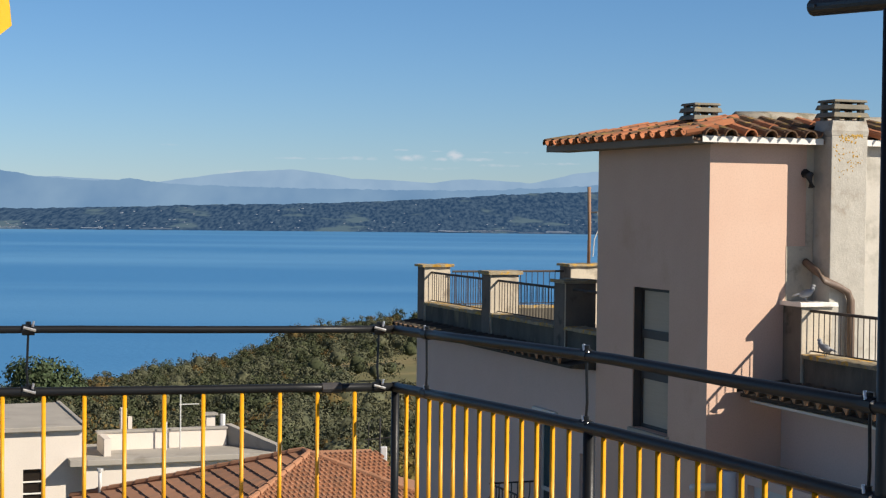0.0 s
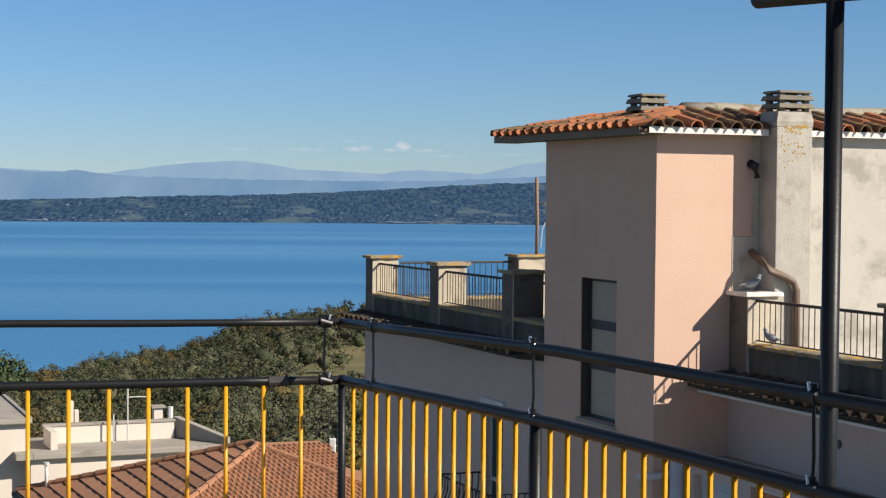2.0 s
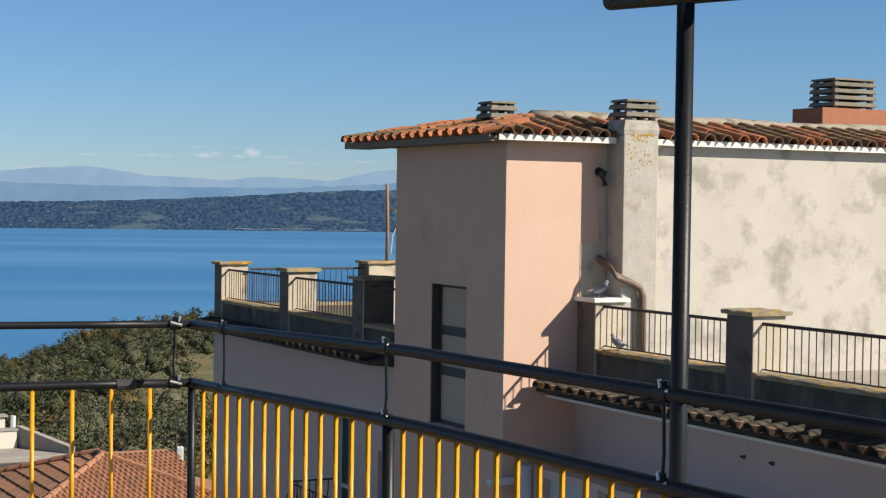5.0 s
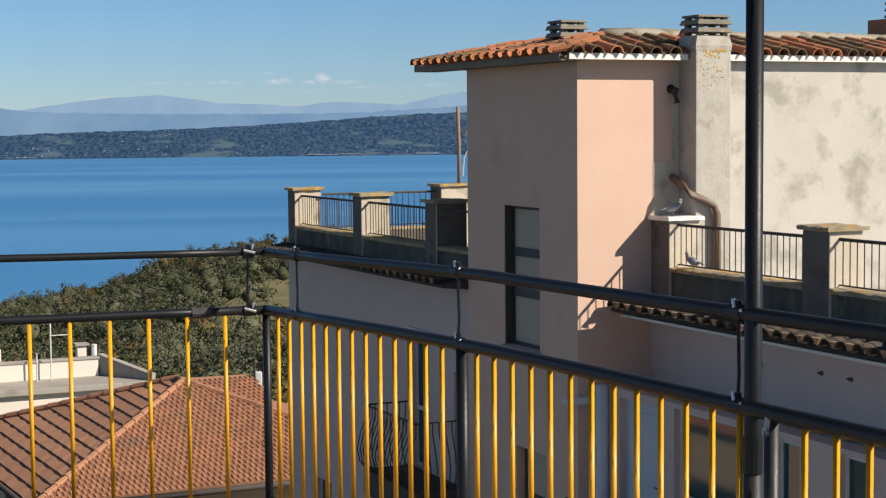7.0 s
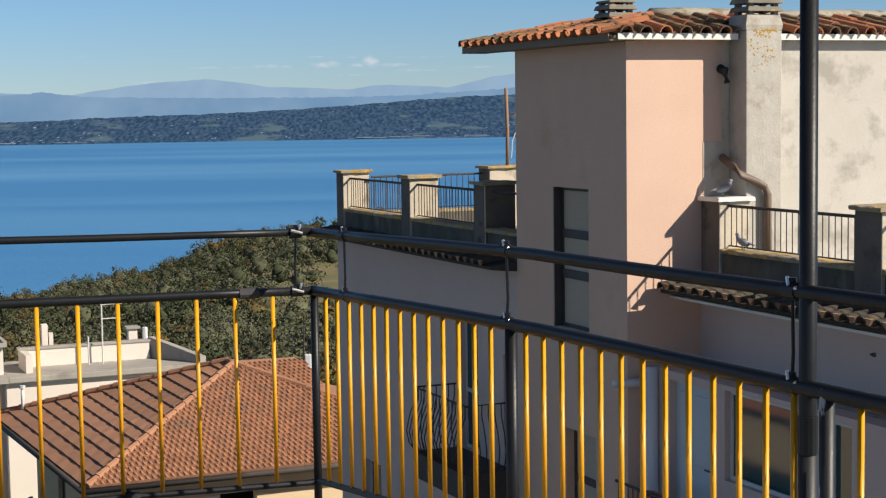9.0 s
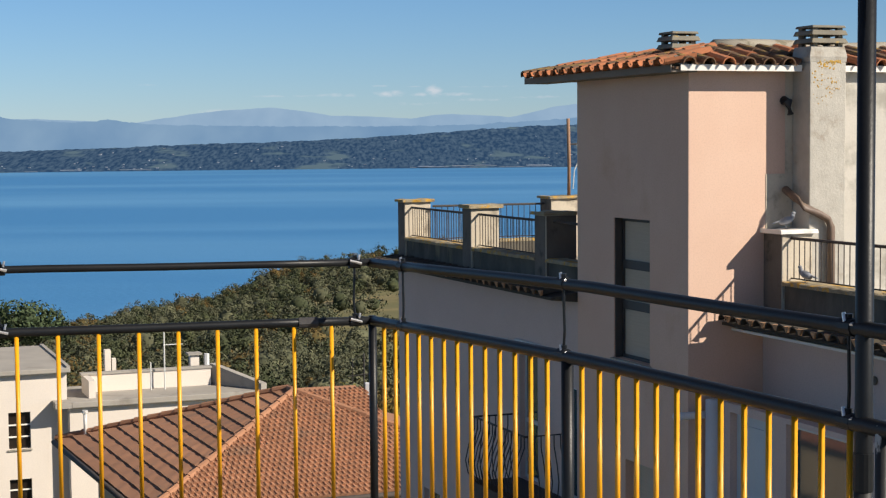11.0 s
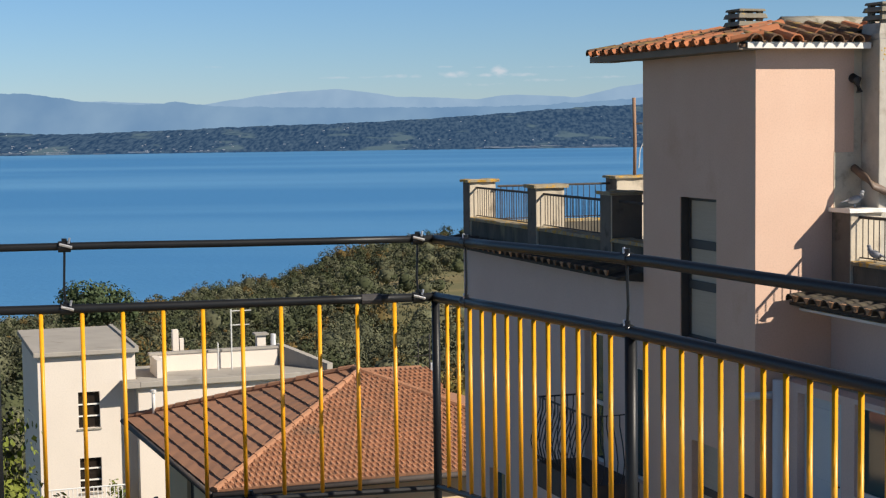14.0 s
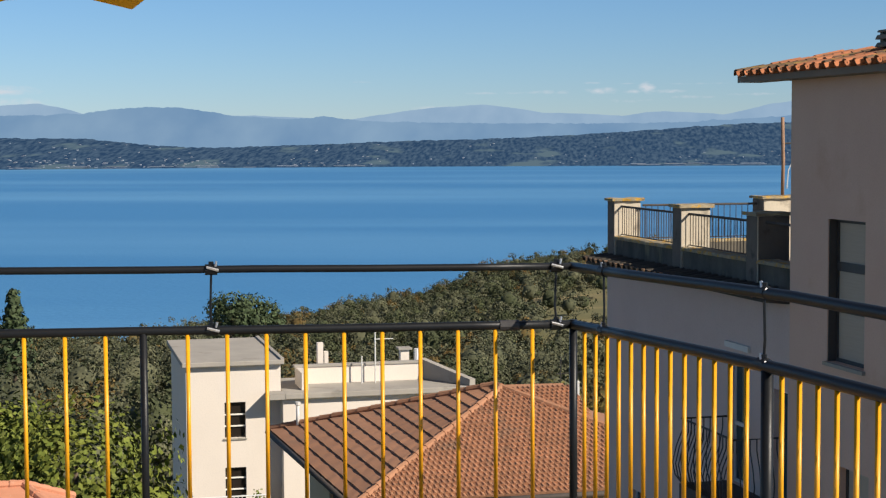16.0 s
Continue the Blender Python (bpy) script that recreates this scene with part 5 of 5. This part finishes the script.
    a = part("aerial", tubed([(6.84, 1.0, -8.08), (6.84, 1.0, -5.73)], .03, 6), ALUMINIUM, white_house, "roof aerial")
    for z, w in ((-5.8, .5), (-6.35, .45)):
        part("aerial_arm", tubed([(6.8, 1.0, z), (6.84 + w * 1.6, 1.0, z)], .022, 5), ALUMINIUM, a)
    part("pipe", tubed([(6.3, 1.0, -8.08), (6.3, 1.0, -7.0)], .03, 6), ALUMINIUM, white_house)
    # Added dark panel that paints the shade on the wall below the balcony.
    part("garage_door", boxed(.1, 2.9, -.05, -.004, -18, -12.8), FRAME_DARK, white_house, "dark panel for the shade under the balcony")
    # balcony
    b = part("balcony", boxed(-.56, 2.3, -1.5, -.004, -12.75, -12.55), RUST, white_house, "balcony with a white iron railing")
    part("handrail", tubed([(-.54, -.02, -11.75), (-.54, -1.45, -11.75), (2.3, -1.45, -11.75)], .03, 6), PVC, b)
    for k in range(20):
        x = -.54 + 2.84 * k / 19
        part("baluster", tubed([(x, -1.45, -12.55), (x, -1.45, -11.75)], .016, 5), PVC, b)
    q = leaf_cloud(np.random.default_rng(8), [(1.9, -.9, -12.0, .3, .3, .4), (2.2, -.8, -12.2, .2, .2, .3)], 90, .12, .2)
    pl = quads_mesh("potted_shrub", q, LEAF)
    pl.matrix_world = white_house.matrix_world
    tagged(pl, "green potted shrub on the white house's balcony", "plant")


build_white_house()

# small outbuilding below the terrace, its clay roof just showing
shed = thing("shed", Matrix.Translation(polar(-21.6, 30, 0)) @ Matrix.Rotation(radians(20), 4, "Z"), "small outbuilding with a terracotta hipped roof beside the tree", "shed")
part("wall", boxed(-1.1, 1.1, -.2, 2.2, -12.0, -5.46), OCHRE, shed, "ochre render")
bm = bmesh.new()
vs = [bm.verts.new(p) for p in ((-1.4, -.4, -5.45), (1.4, -.4, -5.45), (1.4, 2.4, -5.45), (-1.4, 2.4, -5.45), (-.5, 1.0, -4.88), (.5, 1.0, -4.88))]
for f in ((0, 1, 5, 4), (1, 2, 5), (2, 3, 4, 5), (3, 0, 4), (3, 2, 1, 0)):
    bm.faces.new([vs[i] for i in f])
bmesh.ops.recalc_face_normals(bm, faces=bm.faces)
shed_roof = part("roof", bm, TERRACOTTA, shed, "pale terracotta hipped roof")
for a, b in (((-.5, 1.0, -4.87), (.5, 1.0, -4.87)), ((1.4, -.4, -5.44), (.5, 1.0, -4.87)), ((1.4, 2.4, -5.44), (.5, 1.0, -4.87))):
    for k in range(4):
        part("ridge_tile", tubed([Vector(a).lerp(Vector(b), k / 4), Vector(a).lerp(Vector(b), (k + 1.1) / 4)], .08, 8, [.09, .07]), TERRACOTTA, shed_roof)

# aerial mast behind the tiled roof
ma = thing("aerial_mast", pose(-1.36, 50, -.45), "grey aerial mast with lamp behind the tiled roof", "aerial")
part("pole", tubed([(0, 0, -15), (0, 0, -4.6)], .022, 8), IRON, ma)
part("arm", tubed([(-.5, 0, -5.3), (.45, 0, -5.2)], .016, 6), IRON, ma)
part("arm", tubed([(-.35, 0, -4.75), (-.35, 0, -6.2)], .012, 6), IRON, ma)
part("lamp_head", boxed(.02, .22, -.1, .1, -6.0, -5.5, bevel=.03), PVC, ma)

# ---- our terrace: railing, parapet, planter ----
CORNER = Vector((-.097, 5.10, 0))
LEFT = Vector((-math.cos(radians(16)), -math.sin(radians(16)), 0))
RIGHT = Vector((math.sin(radians(23.6)), -math.cos(radians(23.6)), 0))
OUT = Vector((RIGHT.y, -RIGHT.x, 0))            # the railing bends slightly outwards past its middle post
RAIL, TOP, LOW = .900, 1.078, .285


def left_at(s, z):
    return CORNER + LEFT * s + Vector((0, 0, z))


def right_at(s, z):
    return CORNER + RIGHT * s + OUT * (.010 * max(0, s - 1.2)) + Vector((0, 0, z))


def fence(name, at, posts, bars, end, label, z_top, z_rail, z_low, r_rail, r_top):
    f = thing(name, Matrix.Translation(CORNER), label, "railing", "terrace railings")
    off = -CORNER

    def p(s, z):
        return at(s, z) + off
    h = [p(end * k / 8, z_rail(end * k / 8) + .0008 * math.sin(k * 1.9)) for k in range(9)]
    part("handrail", tubed(h, r_rail, 12), BLACK, f, "black-painted pipe handrail", smooth=True)
    t = [p(end * k / 8 - .02 * (k == 0), z_top(end * k / 8) + .0009 * math.sin(k * 2.3 + 1)) for k in range(9)]
    part("top_pipe", tubed(t, r_top, 12), BLACK, f, "added black top pipe", smooth=True)
    part("bottom_bar", tubed([p(end * k / 8, z_low(end * k / 8)) for k in range(9)], .010, 8), BLACK, f, "black bottom bar")
    first = None
    for s in bars:
        rot = Matrix.Rotation(math.atan2(RIGHT.y, RIGHT.x), 4, "Z")
        zl, zr = z_low(s), z_rail(s) - .008
        m = Matrix.Translation(p(s, zl)) @ rot @ Matrix.Diagonal((1, 1, zr - zl, 1))
        if first is None:
            bm = bmesh.new()
            tube(bm, [(0, 0, 0), (0, 0, 1)], .0064, 10)
            first = part("baluster", bm, YELLOW, f, "yellow-painted round bar", smooth=True)
            first.matrix_local = m
        else:
            again(first, m, f)
    for s, r, z0, z1 in posts:
        worn = s > 2
        part("post", tubed([p(s, z0), p(s, z1)], r, 12), WORN if worn else BLACK, f, "post with flaking black paint" if worn else "black-painted post", smooth=True)
    return f, p


def clip(f, p, s, z_rail, z_top, lean=0.004):
    """A thin strut with steel clips that ties the top pipe to the handrail."""
    g = part("strut", tubed([p(s, z_rail + .012), p(s + lean, z_rail + .06), p(s, z_top - .010)], .0036, 6), BLACK, f, "black wire strut with steel clips")
    for z in (z_rail, z_top):
        d = (p(s + .02, 0) - p(s, 0)).normalized()
        part("clip", tubed([p(s - .018, z), p(s + .018, z)], .0165, 10), BLACK, g)
        near = (f.location + p(s, z)).xy.to_3d().normalized() * -.016
        part("clip_bolt", tubed([p(s - .022, z - .002) + near, p(s + .014, z + .008) + near], .0045, 6), STEEL, g, "bright steel bolt")
        part("clip_tab", tubed([p(s - .012, z + .010) + near, p(s - .016, z + .026) + near * .8], .0036, 6), STEEL, g, "bent steel tab")
        part("clip_nut", tubed([p(s, z + .012), p(s, z + .024)], .008, 6), BLACK, g)


fl, pl_ = fence("railing", left_at, [(0.0, .0125, .13, RAIL), (1.319, .0115, .10, RAIL)], [.131 + .1175 * k for k in range(10)] + [1.43 + .1175 * k for k in range(10)], 2.6,
                "yellow-barred railing with black pipe rails on the parapet", lambda s: 1.0657 + .0105 * s, lambda s: .885 + .0083 * s, lambda s: LOW + .012 * s, .0135, .0115)
clip(fl, pl_, 1.116, .894, 1.077)
clip(fl, pl_, .055, .8855, 1.066)
for cs in (.86, .575):
    part("clamp", tubed([pl_(cs - .022, LOW + .004), pl_(cs + .022, LOW + .006)], .017, 8), BLACK, fl, "black clamp on the bottom bar")
    part("clamp_bolt", tubed([pl_(cs, LOW - .03), pl_(cs + .012, LOW + .034)], .007, 6), BLACK, fl)
part("tape", tubed([pl_(.175, .8868), pl_(.235, .8868)], .0165, 10), IRON, fl, "wrap of black tape")
fr, pr_ = fence("railing", right_at, [(1.237, .0155, .10, RAIL + .005), (2.40, .014, .08, .93)], [.09 + .0869 * k for k in range(13)] + [1.308 + .0834 * k for k in range(13)] + [2.49 + .082 * k for k in range(12)], 3.6,
                "yellow-barred railing with black pipe rails beside the mast", lambda s: 1.063 + .0245 * min(s, 1.2) + .003 * max(0, s - 1.2), lambda s: .884 + .028 * min(s, 1.2) + .0045 * max(0, s - 1.2), lambda s: .29 + .085 * min(s, 1.2) + .02 * max(0, s - 1.2), .0158, .0143)
clip(fr, pr_, .240, .891, 1.069)
clip(fr, pr_, 1.218, .918, 1.0925, .006)
clip(fr, pr_, 2.303, .9225, 1.0957, .003)

# T-shaped mast beside the railing
tm = thing("clothes_line_mast", Matrix.Translation(right_at(2.336, 0) + Vector((.007, 0, 0))), "black T-shaped steel clothes-line mast against the railing", "mast")
part("pole", tubed([(0, 0, -.10), (0, 0, 1.82)], .0165, 16), BLACK, tm, "scratched black steel pole", smooth=True)
tb0, tb1 = Vector((.776, 3.305, 1.864)) - tm.location, Vector((.934, 2.765, 1.828)) - tm.location
bar = part("crossbar", tubed([tb0, tb0.lerp(tb1, .5), tb1], .0185, 18), BLACK, tm, "black pipe crossbar with open rusty end", smooth=False)
dd = (tb1 - tb0).normalized()
part("end_plug", tubed([tb1 + dd * .0005, tb1 + dd * .002], .0145, 14), DAMP_SHADE, bar, "rusty crumbling plug")
part("end_ring", tubed([tb1 - dd * .012, tb1 + dd * .001], .0195, 16), BLACK, bar)
for s in (.06, .9):
    q = tb0.lerp(tb1, s)
    part("screw", tubed([q + Vector((-.020, -.004, 0)), q + Vector((-.016, -.004, 0))], .004, 6), IRON, bar)
part("sleeve", tubed([(0, 0, .80), (0, 0, .87)], .0185, 14), BLACK, tm)
part("pole_foot", tubed([(0, 0, -.098), (0, 0, .80)], .0172, 16), WORN, tm, "flaking black paint", smooth=True)
part("wire_loop", tubed([(-.017, 0, .55), (.0, -.018, .56), (.017, 0, .565), (0, .018, .56)], .003, 5), STEEL, tm)


# parapet below the railing: brick face, stone slabs on top
PAR = thing("terrace_parapet", Matrix.Translation(CORNER), "low brick parapet topped with cracked pale stone slabs", "parapet", kind="structure")


def local(v):
    return v - CORNER


def build_parapet():
    nl = Vector((-LEFT.y, LEFT.x, 0))
    if nl.y > 0:
        nl = -nl                       # towards the terrace
    nr = Vector((RIGHT.y, -RIGHT.x, 0))
    if nr.x > 0:
        nr = -nr
    rnd = random.Random(4)
    for d, n, length in ((LEFT, nl, 3.2), (RIGHT, nr, 4.2)):
        def q(s, o, z, d=d, n=n):
            return d * s + n * o + Vector((0, 0, z))
        bm = bmesh.new()
        vs = [bm.verts.new(q(s, o, z)) for z in (-.1, .135) for s, o in ((-.15, .03), (length, .03), (length, -.14), (-.15, -.14))]
        for f in ((3, 2, 1, 0), (4, 5, 6, 7), (0, 1, 5, 4), (1, 2, 6, 5), (2, 3, 7, 6), (3, 0, 4, 7)):
            bm.faces.new([vs[i] for i in f])
        bmesh.ops.recalc_face_normals(bm, faces=bm.faces)
        core = part("parapet_core", bm, MORTAR, PAR, "mortar core of the parapet")
        # soldier bricks on the inner face
        m = Matrix((d, n, Vector((0, 0, 1)))).transposed().to_4x4()
        first = None
        s = .02
        while s < length:
            w = .062
            mm = Matrix.Translation(q(s + w / 2, .033, .02)) @ m
            if first is None:
                first = part("brick", boxed(-w / 2 + .003, w / 2 - .003, -.004, .02, -.115, .11, bevel=.003), BRICK, core)
                first.matrix_local = mm
            else:
                again(first, mm @ Matrix.Translation((0, rnd.uniform(-.003, .003), rnd.uniform(-.003, .003))), core)
            s += w
        s = -.14
        while s < length:
            w = rnd.uniform(.34, .48)
            mm = Matrix.Translation(q(s + w / 2, -.01, .152)) @ m @ Matrix.Rotation(rnd.uniform(-.012, .012), 4, "Z") @ Matrix.Rotation(rnd.uniform(-.012, .012), 4, "X")
            sl = part("coping_slab", boxed(-w / 2 + .006, w / 2 - .006, -.16, .062, -.015, .016, bevel=.006), SLAB, core)
            sl.matrix_local = mm
            s += w


SLAB = surface("coping_slab", (0.36, 0.33, 0.28), (0.25, 0.23, 0.20), 6.0, 0.92, 0.7, fine=50, spots=(0.16, 0.15, 0.13), spot_scale=9.0, spot_cut=0.55, depth=0.01)
build_parapet()
planter_pot("planter", Matrix.Translation(left_at(.66, .0) + Vector((.02, -.26, .112))) @ Matrix.Rotation(radians(13), 4, "Z"), .50, .20, .19, "terracotta trough planter with half-dry weeds by the railing", 20, 5)
ledge = thing("wall_ledge", pose(-.097, 5.1, .0), "concrete ledge carrying the planter beside the parapet", "ledge", kind="structure")
bm = bmesh.new()
vs = [bm.verts.new(local(left_at(s, z)) + Vector((.0, -o, 0))) for z in (-.1, .109) for s, o in ((-.05, .145), (3.0, .145), (3.0, .55), (-.05, .55))]
for f in ((3, 2, 1, 0), (4, 5, 6, 7), (0, 1, 5, 4), (1, 2, 6, 5), (2, 3, 7, 6), (3, 0, 4, 7)):
    bm.faces.new([vs[i] for i in f])
bmesh.ops.recalc_face_normals(bm, faces=bm.faces)
part("ledge_block", bm, STONE, ledge)

cb = part("cable", tubed([(-.35, -.10, .176), (-.2, -.075, .178), (-.09, -.05, .18), (-.02, -.03, .20), (.03, -.05, .215), (.10, -.12, .185), (.2, -.2, .18)], .006, 6), IRON, PAR, "loose black cable", smooth=True)

# round-topped stone block in the corner
bm = bmesh.new()
n = 20
ring = [(-.02 + .30 * math.cos(math.pi * 2 * k / n) * (1.0 if math.cos(math.pi * 2 * k / n) > 0 else .55), .26 * math.sin(math.pi * 2 * k / n)) for k in range(n)]
lo = [bm.verts.new((x, y, -.428)) for x, y in ring]
hi = [bm.verts.new((x * 1.0, y, -.03 + .006 * math.sin(5 * x))) for x, y in ring]
tp = [bm.verts.new((x * .94, y * .93, .0)) for x, y in ring]
for a, b in ((lo, hi), (hi, tp)):
    for k in range(n):
        bm.faces.new((a[k], a[(k + 1) % n], b[(k + 1) % n], b[k]))
bm.faces.new(tp)
bm.faces.new(lo[::-1])
bmesh.ops.recalc_face_normals(bm, faces=bm.faces)
blk = part("stone_block", bm, SLAB, None)
blk.matrix_world = pose(.14, 4.27, .328, 0, 0, -20)
tagged(blk, "rounded grey stone slab with lichen spots in the railing corner", "stone slab")

# floor and building under us
plan = [(-6, -4), (3.75, -4), (-.06, 5.0), (-6, 3.35)]
fl_ = raw_mesh("floor", [(x, y, -.10) for x, y in plan] + [(x, y, -.38) for x, y in plan],
               [(0, 1, 2, 3), (7, 6, 5, 4), (0, 4, 5, 1), (1, 5, 6, 2), (2, 6, 7, 3), (3, 7, 4, 0)], STONE)
tagged(fl_, "grey terrace floor", "floor", kind="structure")
wb = raw_mesh("wall_below", [(x, y, -.384) for x, y in plan] + [(x, y, -12) for x, y in plan],
              [(0, 3, 2, 1), (4, 5, 6, 7), (0, 1, 5, 4), (1, 2, 6, 5), (2, 3, 7, 6), (3, 0, 4, 7)], WHITE)
tagged(wb, "wall of the building under the terrace", "wall", kind="structure")

# yellow parasol
pa = thing("parasol", pose(-1.68, 3.1, .094, 0, 0, 0), "open yellow canvas parasol over the terrace", "parasol")
part("pole", tubed([(0, 0, -.194), (0, 0, 2.1)], .02, 10), ALUMINIUM, pa)
bm = bmesh.new()
apex = bm.verts.new((0, 0, 2.1))
rim, val = [], []
for k in range(24):
    a = 2 * math.pi * k / 24
    sag = .03 * math.cos(a * 8)
    rim.append(bm.verts.new((.85 * math.cos(a), .85 * math.sin(a), 1.80 - sag)))
    val.append(bm.verts.new((.86 * math.cos(a), .86 * math.sin(a), 1.70 - sag)))
for k in range(24):
    bm.faces.new((apex, rim[k], rim[(k + 1) % 24]))
    bm.faces.new((rim[k], val[k], val[(k + 1) % 24], rim[(k + 1) % 24]))
part("canopy", bm, CANVAS, pa, "yellow canvas canopy with valance")
